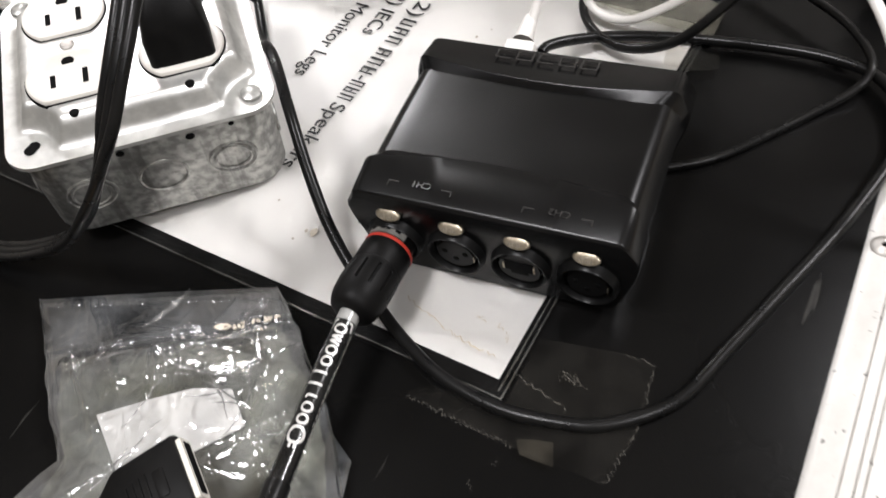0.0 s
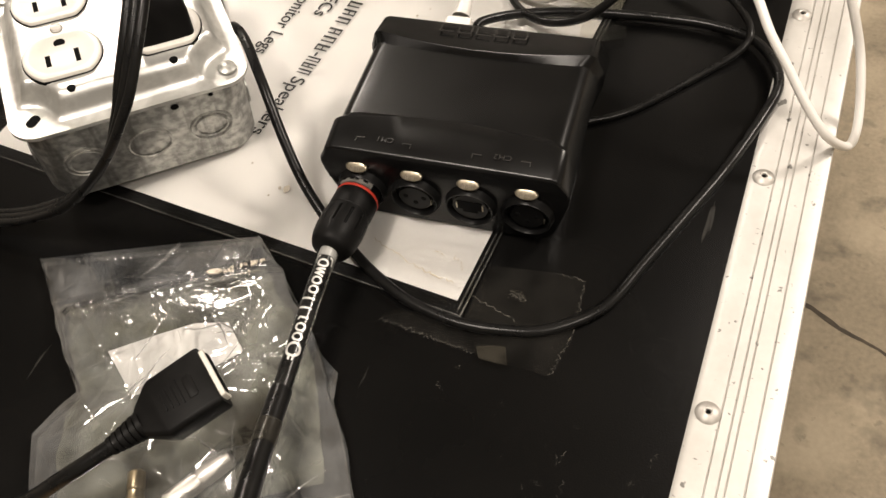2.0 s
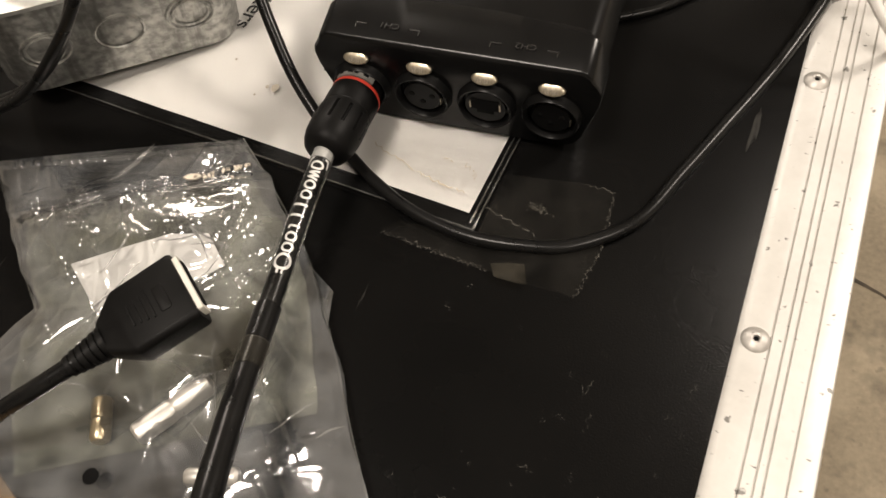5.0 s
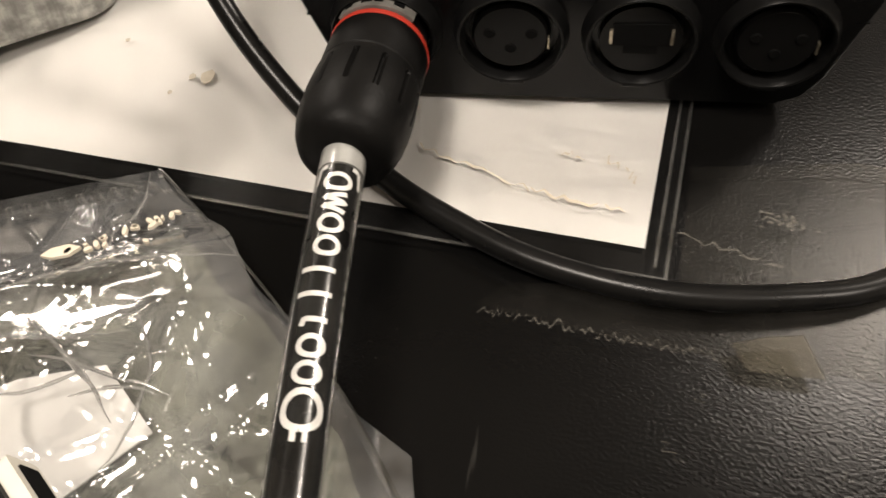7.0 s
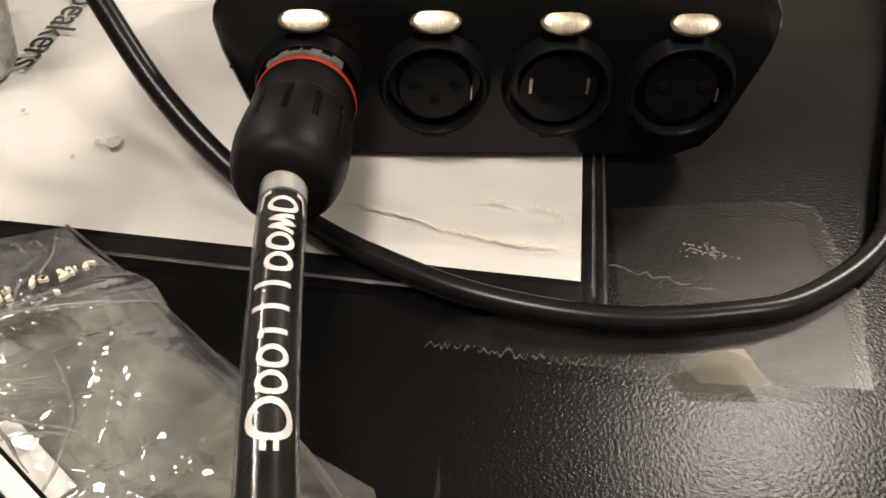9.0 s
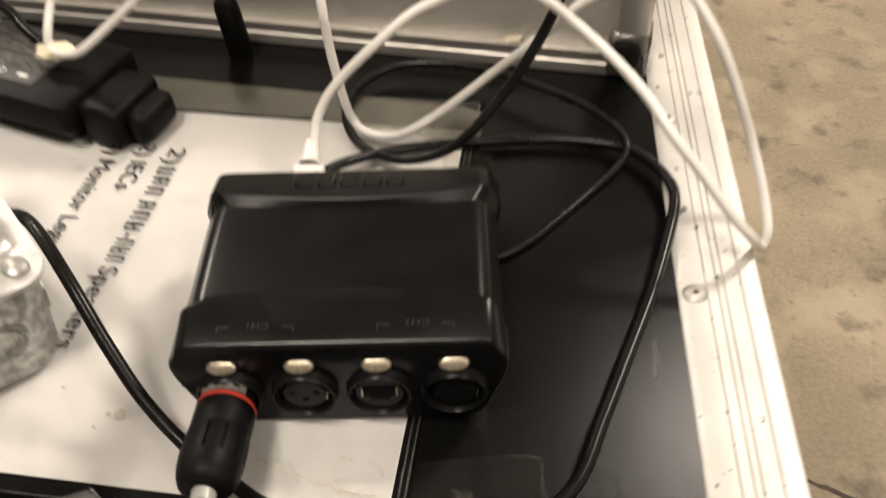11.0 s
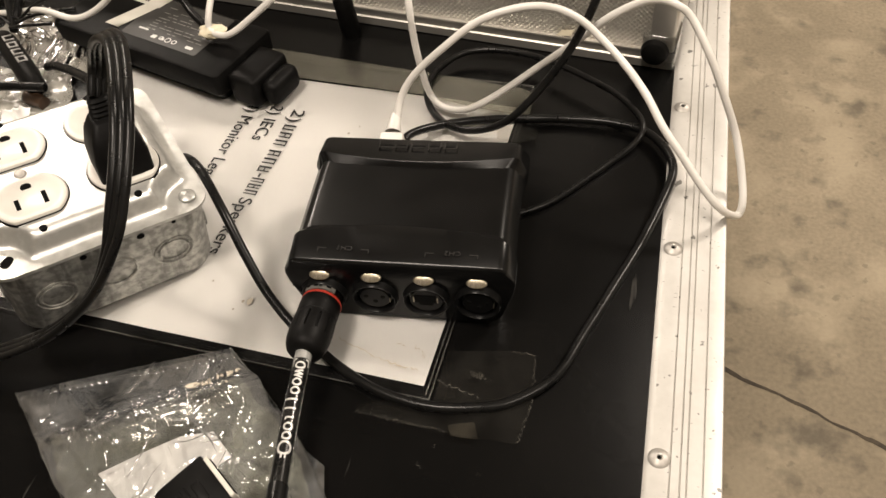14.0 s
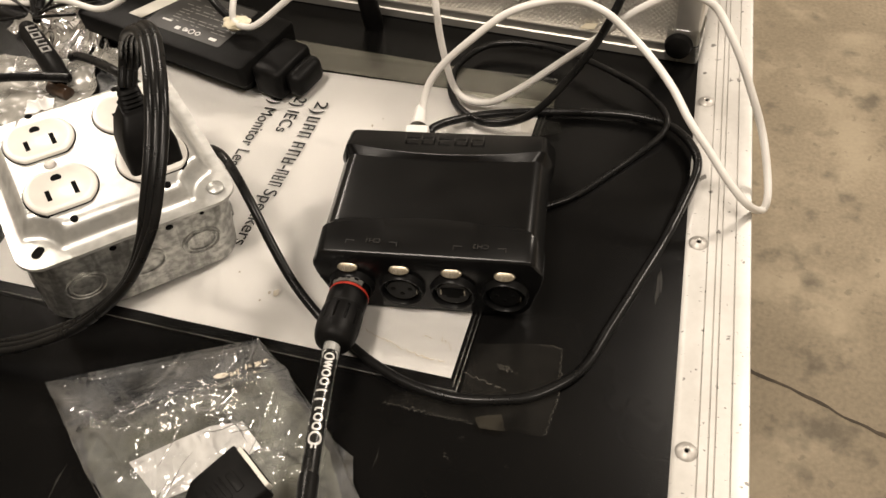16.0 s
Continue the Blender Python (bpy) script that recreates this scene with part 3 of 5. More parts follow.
for k, cx in enumerate((-0.0384, -0.0128, 0.0128, 0.0384)):
    at = pose(cx, 0.0004, 0.0208) @ Matrix.Diagonal((0.93, 1, 0.93, 1))
    sock = part("socket", lathe([(0.0, -0.0020), (0.0084, -0.0020), (0.0086, 0.0006), (0.0089, 0.0006), (0.0090, -0.0035), (0.0102, -0.0035), (0.0103, 0.0006), (0.0106, 0.0032), (0.0109, 0.0038), (0.0114, 0.0039), (0.0118, 0.0032), (0.0121, 0.0012), (0.0126, 0.0004), (0.0128, -0.0006)], 44, RX), SOCKET, device, "", at)
    latch = part("release_latch", loft([[(0.0055 * s * math.cos(q * math.pi / 14), y, 0.0125 + 0.0026 * s * math.sin(q * math.pi / 14)) for q in range(28)] for y, s in ((-0.0024, 0.94), (-0.0030, 1.0), (-0.0038, 0.98), (-0.0042, 0.90), (-0.00433, 0.78))]), LATCH, sock, "shiny nickel release latch", pose(0, 0.0012, 0.0132) @ pose(0, 0, 0, -46) @ pose(0, 0, -0.0125))
    lettering("PUSH", 0.0024, DARK_NICKEL, latch, pose(-0.0033, -0.00433, 0.0108, 90, 0, 0), "lettering", 0.00003)
    part("key_tab", box(-0.0030, 0.0030, -0.0022, 0.0, -0.0138, -0.0122, 0.0005), SOCKET, sock)
    if k in (1, 3):
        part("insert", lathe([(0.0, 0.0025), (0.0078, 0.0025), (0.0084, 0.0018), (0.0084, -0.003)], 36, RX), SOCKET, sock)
        # Solid black discs on the insert stand for the shade in its pin holes.
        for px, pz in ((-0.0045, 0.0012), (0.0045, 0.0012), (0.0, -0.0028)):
            part("pin_hole_shade", lathe([(0.0, 0.0008), (0.00105, 0.0008), (0.0013, 0.0006), (0.0013, 0.0)], 14, pose(px, -0.0020, pz) @ RX), HOLE, sock)
        part("spring_contact", box(0.0080, 0.0083, -0.0030, 0.0, -0.0025, 0.0005), LATCH, sock, "thin bright contact")
    if k == 2:
        part("jack_frame", lathe([(0.0, 0.0024), (0.0086, 0.0024), (0.0088, -0.002)], 36, RX), SOCKET, sock)
        # A black slab proud of the frame stands for the shaded jack opening.
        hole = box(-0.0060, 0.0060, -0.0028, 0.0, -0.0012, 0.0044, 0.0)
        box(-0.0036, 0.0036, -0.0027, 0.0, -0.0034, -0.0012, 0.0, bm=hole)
        part("jack_opening_shade", hole, HOLE, sock)
        for sx in (-1, 1):
            part("shield_contact", box(sx * 0.0063 - 0.0003, sx * 0.0063 + 0.0003, -0.0031, 0.0, -0.0006, 0.0030), LATCH, sock, "bright shield contact")


def cap_top(y):
    return 0.0480 - 0.0026 * (1 - y / 0.019)


for k, cx in ((1, -0.0262), (2, 0.0262)):
    lettering("CH%d" % k, 0.0042, DEV_EMBOSS, device, pose(cx + 0.0046, 0.0088, cap_top(0.0075) + 0.0001, 4.5, 0, 180), "lettering", 0.0002)
    for sx in (-1, 1):
        b = box(0, 0.0042, -0.00025, 0.00025, 0, 0.0003)
        box(0.0038, 0.0042, -0.0022, 0.0, 0, 0.0003, bm=b)
        part("bracket_mark", b, DEV_EMBOSS, device, "", pose(cx + sx * 0.0085, 0.0072, cap_top(0.0072) - 0.0001, 4.5, 0, 0) @ Matrix.Diagonal((sx, 1, 1, 1)))
for k in range(5):
    cx = 0.0128 - k * 0.0088
    ring = bmesh.new()
    for x0, x1, y0, y1 in ((-0.0035, 0.0035, 0.0024, 0.0031), (-0.0035, 0.0035, -0.0031, -0.0024), (-0.0035, -0.0028, -0.0024, 0.0024), (0.0028, 0.0035, -0.0024, 0.0024))[:(4, 4, 3, 4, 3)[k]]:
        box(x0, x1, y0, y1, 0, 0.0003, bm=ring)
    part("raised_mark", ring, DEV_EMBOSS, device, "", pose(cx + 0.004, 0.0795, 0.0473, -8.0, 0, 0))

# plugs at the rear of the box
white_plug = root("white_plug", BOX_AT @ pose(-0.0210, 0.0850, 0.0255, 14, 0, 0), "white plastic data plug in the rear of the control box", "plug")
part("plug_body", box(-0.0068, 0.0068, 0.0, 0.0200, -0.0040, 0.0046, 0.0018, 3), WHITE_CABLE, white_plug)
part("strain_relief", lathe([(0.0046, 0.0), (0.0040, 0.004), (0.0030, 0.012), (0.0024, 0.0125)], 20, pose(0, 0.0215, 0.0004, -90)), WHITE_CABLE, white_plug)
dark_plug = root("power_plug", BOX_AT @ pose(-0.0080, 0.0850, 0.0150, 0, 0, 0), "black barrel plug with a silver shell in the control box", "plug")
part("plug_body", lathe([(0.0, 0.0), (0.0056, 0.0), (0.0058, 0.010), (0.0050, 0.020), (0.0036, 0.030), (0.0026, 0.034)], 20, pose(0, 0, 0, -90, 0, 24)), RUBBER, dark_plug)
part("shell", lathe([(0.0, 0.0), (0.0075, 0.0), (0.0075, 0.009), (0.0066, 0.011), (0.0, 0.011)], 24, pose(0.0130, -0.0005, 0.003, -90, 0, 0)), LATCH, dark_plug, "ribbed silver shell")

# ---- microphone plug and its cable ----
mic_cable = root("microphone_cable", pose(0, 0, 0), "black cable with plug, printed in silver under clear shrink", "cable")
PLUG0, PLUG1 = BOX_AT @ Vector((-0.0384, -0.001, 0.0200)), Vector((-0.0946, 0.1728, 0.0250))
PLUG = Matrix.Translation(PLUG0) @ (PLUG1 - PLUG0).to_track_quat("Z", "Y").to_matrix().to_4x4()
part("plug_shell", lathe([(0.0, 0.0), (0.0088, 0.0), (0.0088, 0.0062), (0.0084, 0.0064)], 36), SOCKET, mic_cable, "black plug shell", PLUG)


def shell_arc(half, r0, r1, z0, z1):
    """A curved plate on the upper side of the plug."""
    n = 14
    rings = []
    for i in range(n + 1):
        t = radians(90 + half * (2 * i / n - 1))
        rings.append([(r * math.cos(t), r * math.sin(t), z) for r, z in ((r0, z0), (r1, z0), (r1, z1), (r0, z1))])
    return loft(rings)


part("nickel_plate", shell_arc(46, 0.0097, 0.0104, 0.0004, 0.0060), SHELL, mic_cable, "nickel plate with dark marks", PLUG)
for k in range(4):
    part("shell_print", shell_arc(4.5, 0.0102, 0.01052, 0.0014, 0.0020 if k % 2 else 0.0046), HOLE, mic_cable, "", PLUG @ pose(0, 0, 0, 0, 0, (k - 1.5) * 18))
    part("shell_print", shell_arc(4.5 if k % 2 else 1.6, 0.0102, 0.01052, 0.0030, 0.0046), HOLE, mic_cable, "", PLUG @ pose(0, 0, 0, 0, 0, (k - 1.5) * 18 + 6))
part("red_ring", lathe([(0.0088, 0.0062), (0.0100, 0.0064), (0.0102, 0.0071), (0.0100, 0.0078), (0.0088, 0.0080)], 40), RED, mic_cable, "red coding ring", PLUG)


def boot():
    """Rubber boot: smooth front, grooved bulge behind."""
    prof = [(0.0090, 0.0078), (0.0100, 0.0080), (0.0101, 0.0120), (0.0100, 0.0172), (0.0098, 0.0175), (0.0098, 0.0178), (0.0101, 0.0181), (0.0102, 0.0192), (0.01025, 0.0196), (0.0103, 0.0200), (0.0104, 0.0225), (0.0105, 0.0250), (0.0105, 0.0275), (0.0104, 0.0290), (0.0104, 0.0294), (0.0103, 0.0300), (0.0101, 0.0325), (0.0094, 0.0355), (0.0084, 0.0377), (0.0068, 0.0390), (0.0050, 0.0396), (0.0040, 0.0396)]
    seg = 156
    bm = bmesh.new()
    rings = []
    for r, z in prof:
        ring = []
        for i in range(seg):
            a = 2 * math.pi * i / seg
            cut = 0.0010 if 0.0198 < z < 0.0292 and i % 13 in (0, 1) else 0.0
            ring.append(bm.verts.new(((r - cut) * math.cos(a), (r - cut) * math.sin(a), z)))
        rings.append(ring)
    for a, b in zip(rings, rings[1:]):
        for i in range(seg):
            bm.faces.new((a[i], a[(i + 1) % seg], b[(i + 1) % seg], b[i]))
    bm.faces.new(rings[-1])
    return bm


part("boot", boot(), RUBBER, mic_cable, "black rubber boot with grooves", PLUG, sharp=32)
RUN = [(-0.0944, 0.1736, 0.0251), (-0.0909, 0.1498, 0.0255), (-0.0872, 0.1266, 0.0251), (-0.0833, 0.1071, 0.0262), (-0.0785, 0.0885, 0.0300), (-0.0705, 0.0629, 0.0375), (-0.0590, 0.0300, 0.0460), (-0.0480, -0.0100, 0.0400), (-0.0300, -0.0900, 0.0120), (-0.0250, -0.2000, 0.0060), (-0.0400, -0.3600, 0.0060)]
part("core", tube(RUN, 0.0036, 20, 14), CABLE, mic_cable)
shrink = part("clear_sleeve", tube(RUN[:4], 0.0041, 24, 16), CLEAR_SHRINK, mic_cable, "clear heat-shrink sleeve over silver print")
part("black_shrink", tube([RUN[3], RUN[4], RUN[5], RUN[6], RUN[7], RUN[8]], 0.0044, 20, 14), CABLE, mic_cable)
part("collar", tube([RUN[0], tuple(Vector(RUN[0]).lerp(Vector(RUN[1]), 0.24))], 0.00405, 24, 4), COLLAR, mic_cable, "grey clear collar")
part("clear_band", tube([tuple(Vector(RUN[4]).lerp(Vector(RUN[3]), 0.25)), RUN[4], tuple(Vector(RUN[4]).lerp(Vector(RUN[5]), 0.2))], 0.0047, 24, 4), SCRAP, mic_cable, "cloudy clear band")
way = smooth_path(RUN[:5], 40)


def on_cable(s, angle, r):
    """A point on the cable's skin: s metres from the boot, angle in degrees from the top towards the edging."""
    run = 0.0
    for a, b in zip(way, way[1:]):
        step = (b - a).length
        if run + step >= s:
            d = (b - a).normalized()
            side = d.cross(Vector((0, 0, 1))).normalized()
            w = side.cross(d)
            c = a + d * (s - run)
            return c + (side * -math.sin(radians(angle)) + w * math.cos(radians(angle))) * r
        run += step


def print_stroke(pts, width):
    """A silver stroke printed round the cable; points are (metres along, degrees round)."""
    bm = bmesh.new()
    last = None
    fine = [pts[0]]
    for (s0, a0), (s1, a1) in zip(pts, pts[1:]):
        n = max(1, int(abs(a1 - a0) / 5))
        fine += [(s0 + (s1 - s0) * q / n, a0 + (a1 - a0) * q / n) for q in range(1, n + 1)]
    pts = fine
    for i, (s, a) in enumerate(pts):
        s0, a0 = pts[max(i - 1, 0)]
        s1, a1 = pts[min(i + 1, len(pts) - 1)]
        ds, da = s1 - s0, (a1 - a0) * 0.0000640
        n = math.hypot(ds, da) or 1.0
        os_, oa = -da / n * width / 2, ds / n * width / 2 / 0.0000640
        pair = (bm.verts.new(on_cable(s + os_, a + oa, 0.00374)), bm.verts.new(on_cable(s - os_, a - oa, 0.00374)))
        if last:
            bm.faces.new((last[0], pair[0], pair[1], last[1]))
        last = pair
    return bm


AIM = 12.0
for k in range(9):
    s = 0.0098 + k * 0.0044
    kind = (0, 1, 2, 2, 3, 3, 4, 2, 2)[k]
    if kind == 0:
        pts = [(s + 0.0016 * math.cos(a), AIM + 34 * math.sin(a)) for a in [i * 2 * math.pi / 16 for i in range(17)]]
    elif kind == 1:
        pts = [(s - 0.0019 + 0.00095 * i, AIM + (30 if i % 2 == 0 else -28)) for i in range(5)]
    elif kind == 2:
        pts = [(s + 0.0016 * math.cos(a), AIM + 29 * math.sin(a)) for a in [i * 2 * math.pi / 16 for i in range(17)]]
    elif kind == 3:
        pts = [(s, AIM - 58), (s, AIM + 32)]
    else:
        pts = [(s + 0.0012, AIM - 30), (s, AIM - 26), (s, AIM + 30)]
    part("printed_mark", print_stroke(pts, 0.0009), SILVER_PRINT, mic_cable, "silver mark printed on the cable")
part("printed_mark", print_stroke([(0.0508 + 0.0029 * math.cos(a), AIM + 44 * math.sin(a)) for a in [i * 2 * math.pi / 18 for i in range(19)]], 0.0011), SILVER_PRINT, mic_cable, "silver round mark printed on the cable")
part("printed_mark", print_stroke([(0.0538, AIM), (0.0556, AIM)], 0.0024), SILVER_PRINT, mic_cable)
for sgn in (-1, 1):
    part("printed_mark", print_stroke([(0.0064, AIM + sgn * 34), (0.0066, AIM + sgn * 58), (0.0098, AIM + sgn * 66)], 0.0009), SILVER_PRINT, mic_cable)
for k in range(8):
    part("small_print", print_stroke([(0.0245 + k * 0.0028, AIM + 82), (0.0262 + k * 0.0028, AIM + 82)], 0.0009), SILVER_PRINT, mic_cable)

# ---- outlet box ----
EBOX = pose(-0.2430, 0.2375, 0.0092, 3.5, 6.2, 44.8)
ebox = root("outlet_box", EBOX @ Matrix.Diagonal((1.018, 1.018, 0.872, 1)), "galvanised steel outlet box with two white duplex outlets", "outlet box")


def rim(x, y, half, r):
    """Distance from the edge of a rounded square, positive inside."""
    qx, qy = abs(x) - half + r, abs(y) - half + r
    return r - math.hypot(max(qx, 0), max(qy, 0)) - min(max(qx, qy), 0)


def cover_height(x, y):
    d = min(rim(x, y, 0.0470, 0.012), 1)
    for sx, sy in ((1, 1), (1, -1), (-1, 1), (-1, -1)):
        d = min(d, math.hypot(x - sx * 0.0475, y - sy * 0.0475) - 0.0150)
    t = min(max((d + 0.0005) / 0.0065, 0), 1)
    t = t * t * (3 - 2 * t)
    return 0.0555 + 0.0125 * t + 0.0003 * noise.noise((x * 60, y * 60, 0))


def pressed_cover():
    bm = bmesh.new()
    n = 64
    g = []
    for j in range(n + 1):
        row = []
        for i in range(n + 1):
            u, v = 2 * i / n - 1, 2 * j / n - 1
            x, y = u * 0.0535, v * 0.0535
            qx, qy = abs(x) - 0.0415, abs(y) - 0.0415
            if qx > 0 and qy > 0:
                m = max(qx, qy)
                h = math.hypot(qx, qy)
                x, y = math.copysign(0.0415 + qx * m / h, x), math.copysign(0.0415 + qy * m / h, y)
            row.append(bm.verts.new((x, y, cover_height(x, y))))
        g.append(row)
    for j in range(n):
        for i in range(n):
            bm.faces.new((g[j][i], g[j][i + 1], g[j + 1][i + 1], g[j + 1][i]))
    edge = [v for v in bm.verts if v.is_boundary]
    r = bmesh.ops.extrude_edge_only(bm, edges=[e for e in bm.edges if e.is_boundary])
    for v in [q for q in r["geom"] if isinstance(q, bmesh.types.BMVert)]:
        v.co.z -= 0.0022
    return bm


part("box_body", loft([[(x, y, z) for x, y in rounded(w, w, r, 8)] for z, w, r in ((0.0, 0.0965, 0.013), (0.0012, 0.1000, 0.0145), (0.0035, 0.1015, 0.015), (0.0535, 0.1020, 0.015))]), GALV_DULL, ebox, "dull steel box body with stamped knockouts")
cover = part("cover", pressed_cover(), GALV, ebox, "bright pressed steel cover", sharp=60)
for face in (0, 90, 180, 270):
    for kx in (-0.0295, 0.0, 0.0295):
        for rr in (0.0105, 0.0082) if kx else (0.0105,):
            part("knockout", lathe([(rr, -0.0002), (rr, 0.0005), (rr - 0.0007, 0.0007), (rr - 0.0014, 0.0002)], 32, pose(0, 0, 0, 0, 0, face) @ pose(kx, -0.0509, 0.0265, 90)), GALV_DULL, ebox)
    for kx, kz, rr in ((0.016, 0.0475, 0.0019), (-0.012, 0.0480, 0.0017), (0.033, 0.0490, 0.0011)):
        part("side_hole", lathe([(0.0, 0.0004), (rr, 0.0004), (rr, -0.001)], 14, pose(0, 0, 0, 0, 0, face) @ pose(kx, -0.0509, kz, 90)), HOLE, ebox)
TOPZ = 0.0680


def outlet_outline(r, cut):
    out = []
    for i in range(40):
        a = 2 * math.pi * i / 40
        out.append((r * math.cos(a), max(-cut, min(cut, r * math.sin(a)))))
    return out


for cx in (-0.0225, 0.0225):
    duplex = part("duplex_outlet", prism(rounded(0.0215, 0.020, 0.003, 4), TOPZ - 0.004, TOPZ - 0.0008), NYLON_WHITE, ebox, "white nylon duplex outlet", pose(cx, 0, 0))
    for cy in (-0.0195, 0.0195):
        f = loft([[(x * s, y * s, z) for x, y in outlet_outline(0.0172, 0.0142)] for s, z in ((1.0, TOPZ - 0.003), (1.0, TOPZ + 0.0016), (0.975, TOPZ + 0.0022), (0.93, TOPZ + 0.0024), (0.80, TOPZ + 0.0024), (0.70, TOPZ + 0.0015))])
        face = part("outlet_face", f, NYLON_WHITE, duplex, "", pose(0, cy, 0))
        z = TOPZ + 0.0012
        # Slots and ground hole are black slabs drawn for the dark inside them.
        part("slot", box(-0.0075, -0.0053, -0.0062, 0.0010, z, z + 0.0005), HOLE, duplex, "", pose(0, cy, 0))
        part("slot", box(0.0052, 0.0074, -0.0070, 0.0016, z, z + 0.0005), HOLE, duplex, "", pose(0, cy, 0))
        part("ground_hole", prism([(0.0026 * math.cos(a), max(-0.0016, 0.0026 * math.sin(a)) + 0.0078) for a in [i * math.pi / 9 for i in range(18)]], z, z + 0.0005), HOLE, duplex, "", pose(0, cy, 0))
        part("gap", prism([(x * 1.035, y * 1.04) for x, y in outlet_outline(0.0172, 0.0142)], TOPZ - 0.001, TOPZ + 0.0004), HOLE, duplex, "", pose(0, cy, 0))
    part("centre_screw", lathe([(0.0, 0.0016), (0.0022, 0.0014), (0.0030, 0.0006), (0.0030, 0.0)], 20, pose(cx, 0, TOPZ)), RIVET, ebox)
    for cy in (-0.0405, 0.0405):
        part("cover_hole", lathe([(0.0, 0.0005), (0.0016, 0.0005), (0.0019, 0.0002), (0.0019, -0.001)], 16, pose(cx, cy, cover_height(cx, cy))), HOLE, ebox)
for sx, sy in ((1, -1), (-1, 1)):
    part("cover_screw", lathe([(0.0, 0.0030), (0.0022, 0.0029), (0.0042, 0.0016), (0.0044, 0.0)], 24, pose(sx * 0.0440, sy * 0.0440, 0.0557)), GALV_DULL, ebox)
for sx, sy in ((-1, -1), (1, 1)):
    part("corner_hole", prism(rounded(0.0070, 0.0045, 0.002, 4), 0.0, 0.0006), HOLE, ebox, "", pose(sx * 0.0430, sy * 0.0430, 0.0554, 0, 0, 45))

# mains plug and its ribbon cable
mains = root("mains_plug", EBOX @ pose(0.0229, -0.0190, TOPZ * 0.872 + 0.0020), "black moulded mains plug standing in the outlet, with cable", "plug")
part("plug_body", loft([[(x, y + sh, z) for x, y in rounded(w, d, 0.003, 4)] for z, w, d, sh in ((0.0, 0.0265, 0.0240, 0.0), (0.0110, 0.0262, 0.0236, 0.001), (0.0200, 0.0215, 0.0190, 0.004), (0.0255, 0.0150, 0.0130, 0.007), (0.0262, 0.0135, 0.0115, 0.0075))]), RUBBER, mains)
part("strain_relief", loft([[(x, y + 0.0078 + 0.003 * k / 8, 0.0258 + k * 0.0011) for x, y in rounded(0.0128 - 0.0003 * k - (0.0014 if k % 2 else 0), 0.0085 - (0.0012 if k % 2 else 0), 0.003, 4)] for k in range(10)]), RUBBER, mains)
ribbon = root("extension_cable", pose(0, 0, 0), "flat black three-core extension cable arching from the plug", "cable")
top_of_plug = mains.matrix_basis @ Vector((0, 0.0105, 0.0350))
ARCH = [tuple(top_of_plug), (-0.2094, 0.2608, 0.113), (-0.2014, 0.2568, 0.127), (-0.1923, 0.2517, 0.137), (-0.1837, 0.2464, 0.142), (-0.1758, 0.2383, 0.1435), (-0.1681, 0.2259, 0.143), (-0.1595, 0.2090, 0.1410), (-0.1545, 0.1930, 0.1330), (-0.1530, 0.1751, 0.1195), (-0.1565, 0.1615, 0.1030), (-0.1715, 0.1535, 0.0790), (-0.2050, 0.1545, 0.0450), (-0.2350, 0.1530, 0.0250), (-0.2640, 0.1490, 0.0140), (-0.3100, 0.1450, 0.0060), (-0.3900, 0.1500, 0.0040), (-0.5200, 0.1300, 0.0040)]
for off in (-0.0031, 0.0, 0.0031):
    part("conductor", tube(ARCH[::-1], 0.0020, 12, 12, offset=(off, 0), steep=lambda t: 2.0 if t > 0.72 else 0.15), CABLE, ribbon)
part("web", tube(ARCH[::-1], 0.0038, 10, 12, flat=0.26, steep=lambda t: 2.0 if t > 0.72 else 0.15), CABLE, ribbon)

# ---- black signal cable round the control box ----
ROUND = [(-0.2560, 0.3360, 0.0060), (-0.2300, 0.3060, 0.0080), (-0.2106, 0.2879, 0.0244), (-0.1934, 0.2738, 0.0410), (-0.1771, 0.2600, 0.0475), (-0.1574, 0.2390, 0.0425), (-0.1418, 0.2219, 0.0300), (-0.1277, 0.2084, 0.0180), (-0.1108, 0.1965, 0.0080), (-0.0940, 0.1868, 0.0040), (-0.0800, 0.1790, 0.0034), (-0.0602, 0.1707, 0.0034), (-0.0371, 0.1671, 0.0034), (-0.0159, 0.1695, 0.0034), (0.0017, 0.1758, 0.0030), (0.0206, 0.1932, 0.0030), (0.0311, 0.2194, 0.0030), (0.0421, 0.2492, 0.0030), (0.0541, 0.2825, 0.0030), (0.0640, 0.3165, 0.0048), (0.0672, 0.3318, 0.0060), (0.0660, 0.3435, 0.0062), (0.0595, 0.3570, 0.0055), (0.0480, 0.3676, 0.0050), (0.0283, 0.3725, 0.0045), (0.0047, 0.3728, 0.0040), (-0.0259, 0.3695, 0.0040), (-0.0429, 0.3660, 0.0045), (-0.0624, 0.3585, 0.0065), (-0.0772, 0.3465, 0.0110)]
TAIL = [(-0.0772, 0.3465, 0.0110), (-0.0850, 0.3360, 0.0145), (-0.0865, 0.3300, 0.0150)]
solid("signal_cable", tube(ROUND + TAIL[1:], 0.0025, 14, 10), CABLE, "black round cable looped over the lid round the control box", "cable")

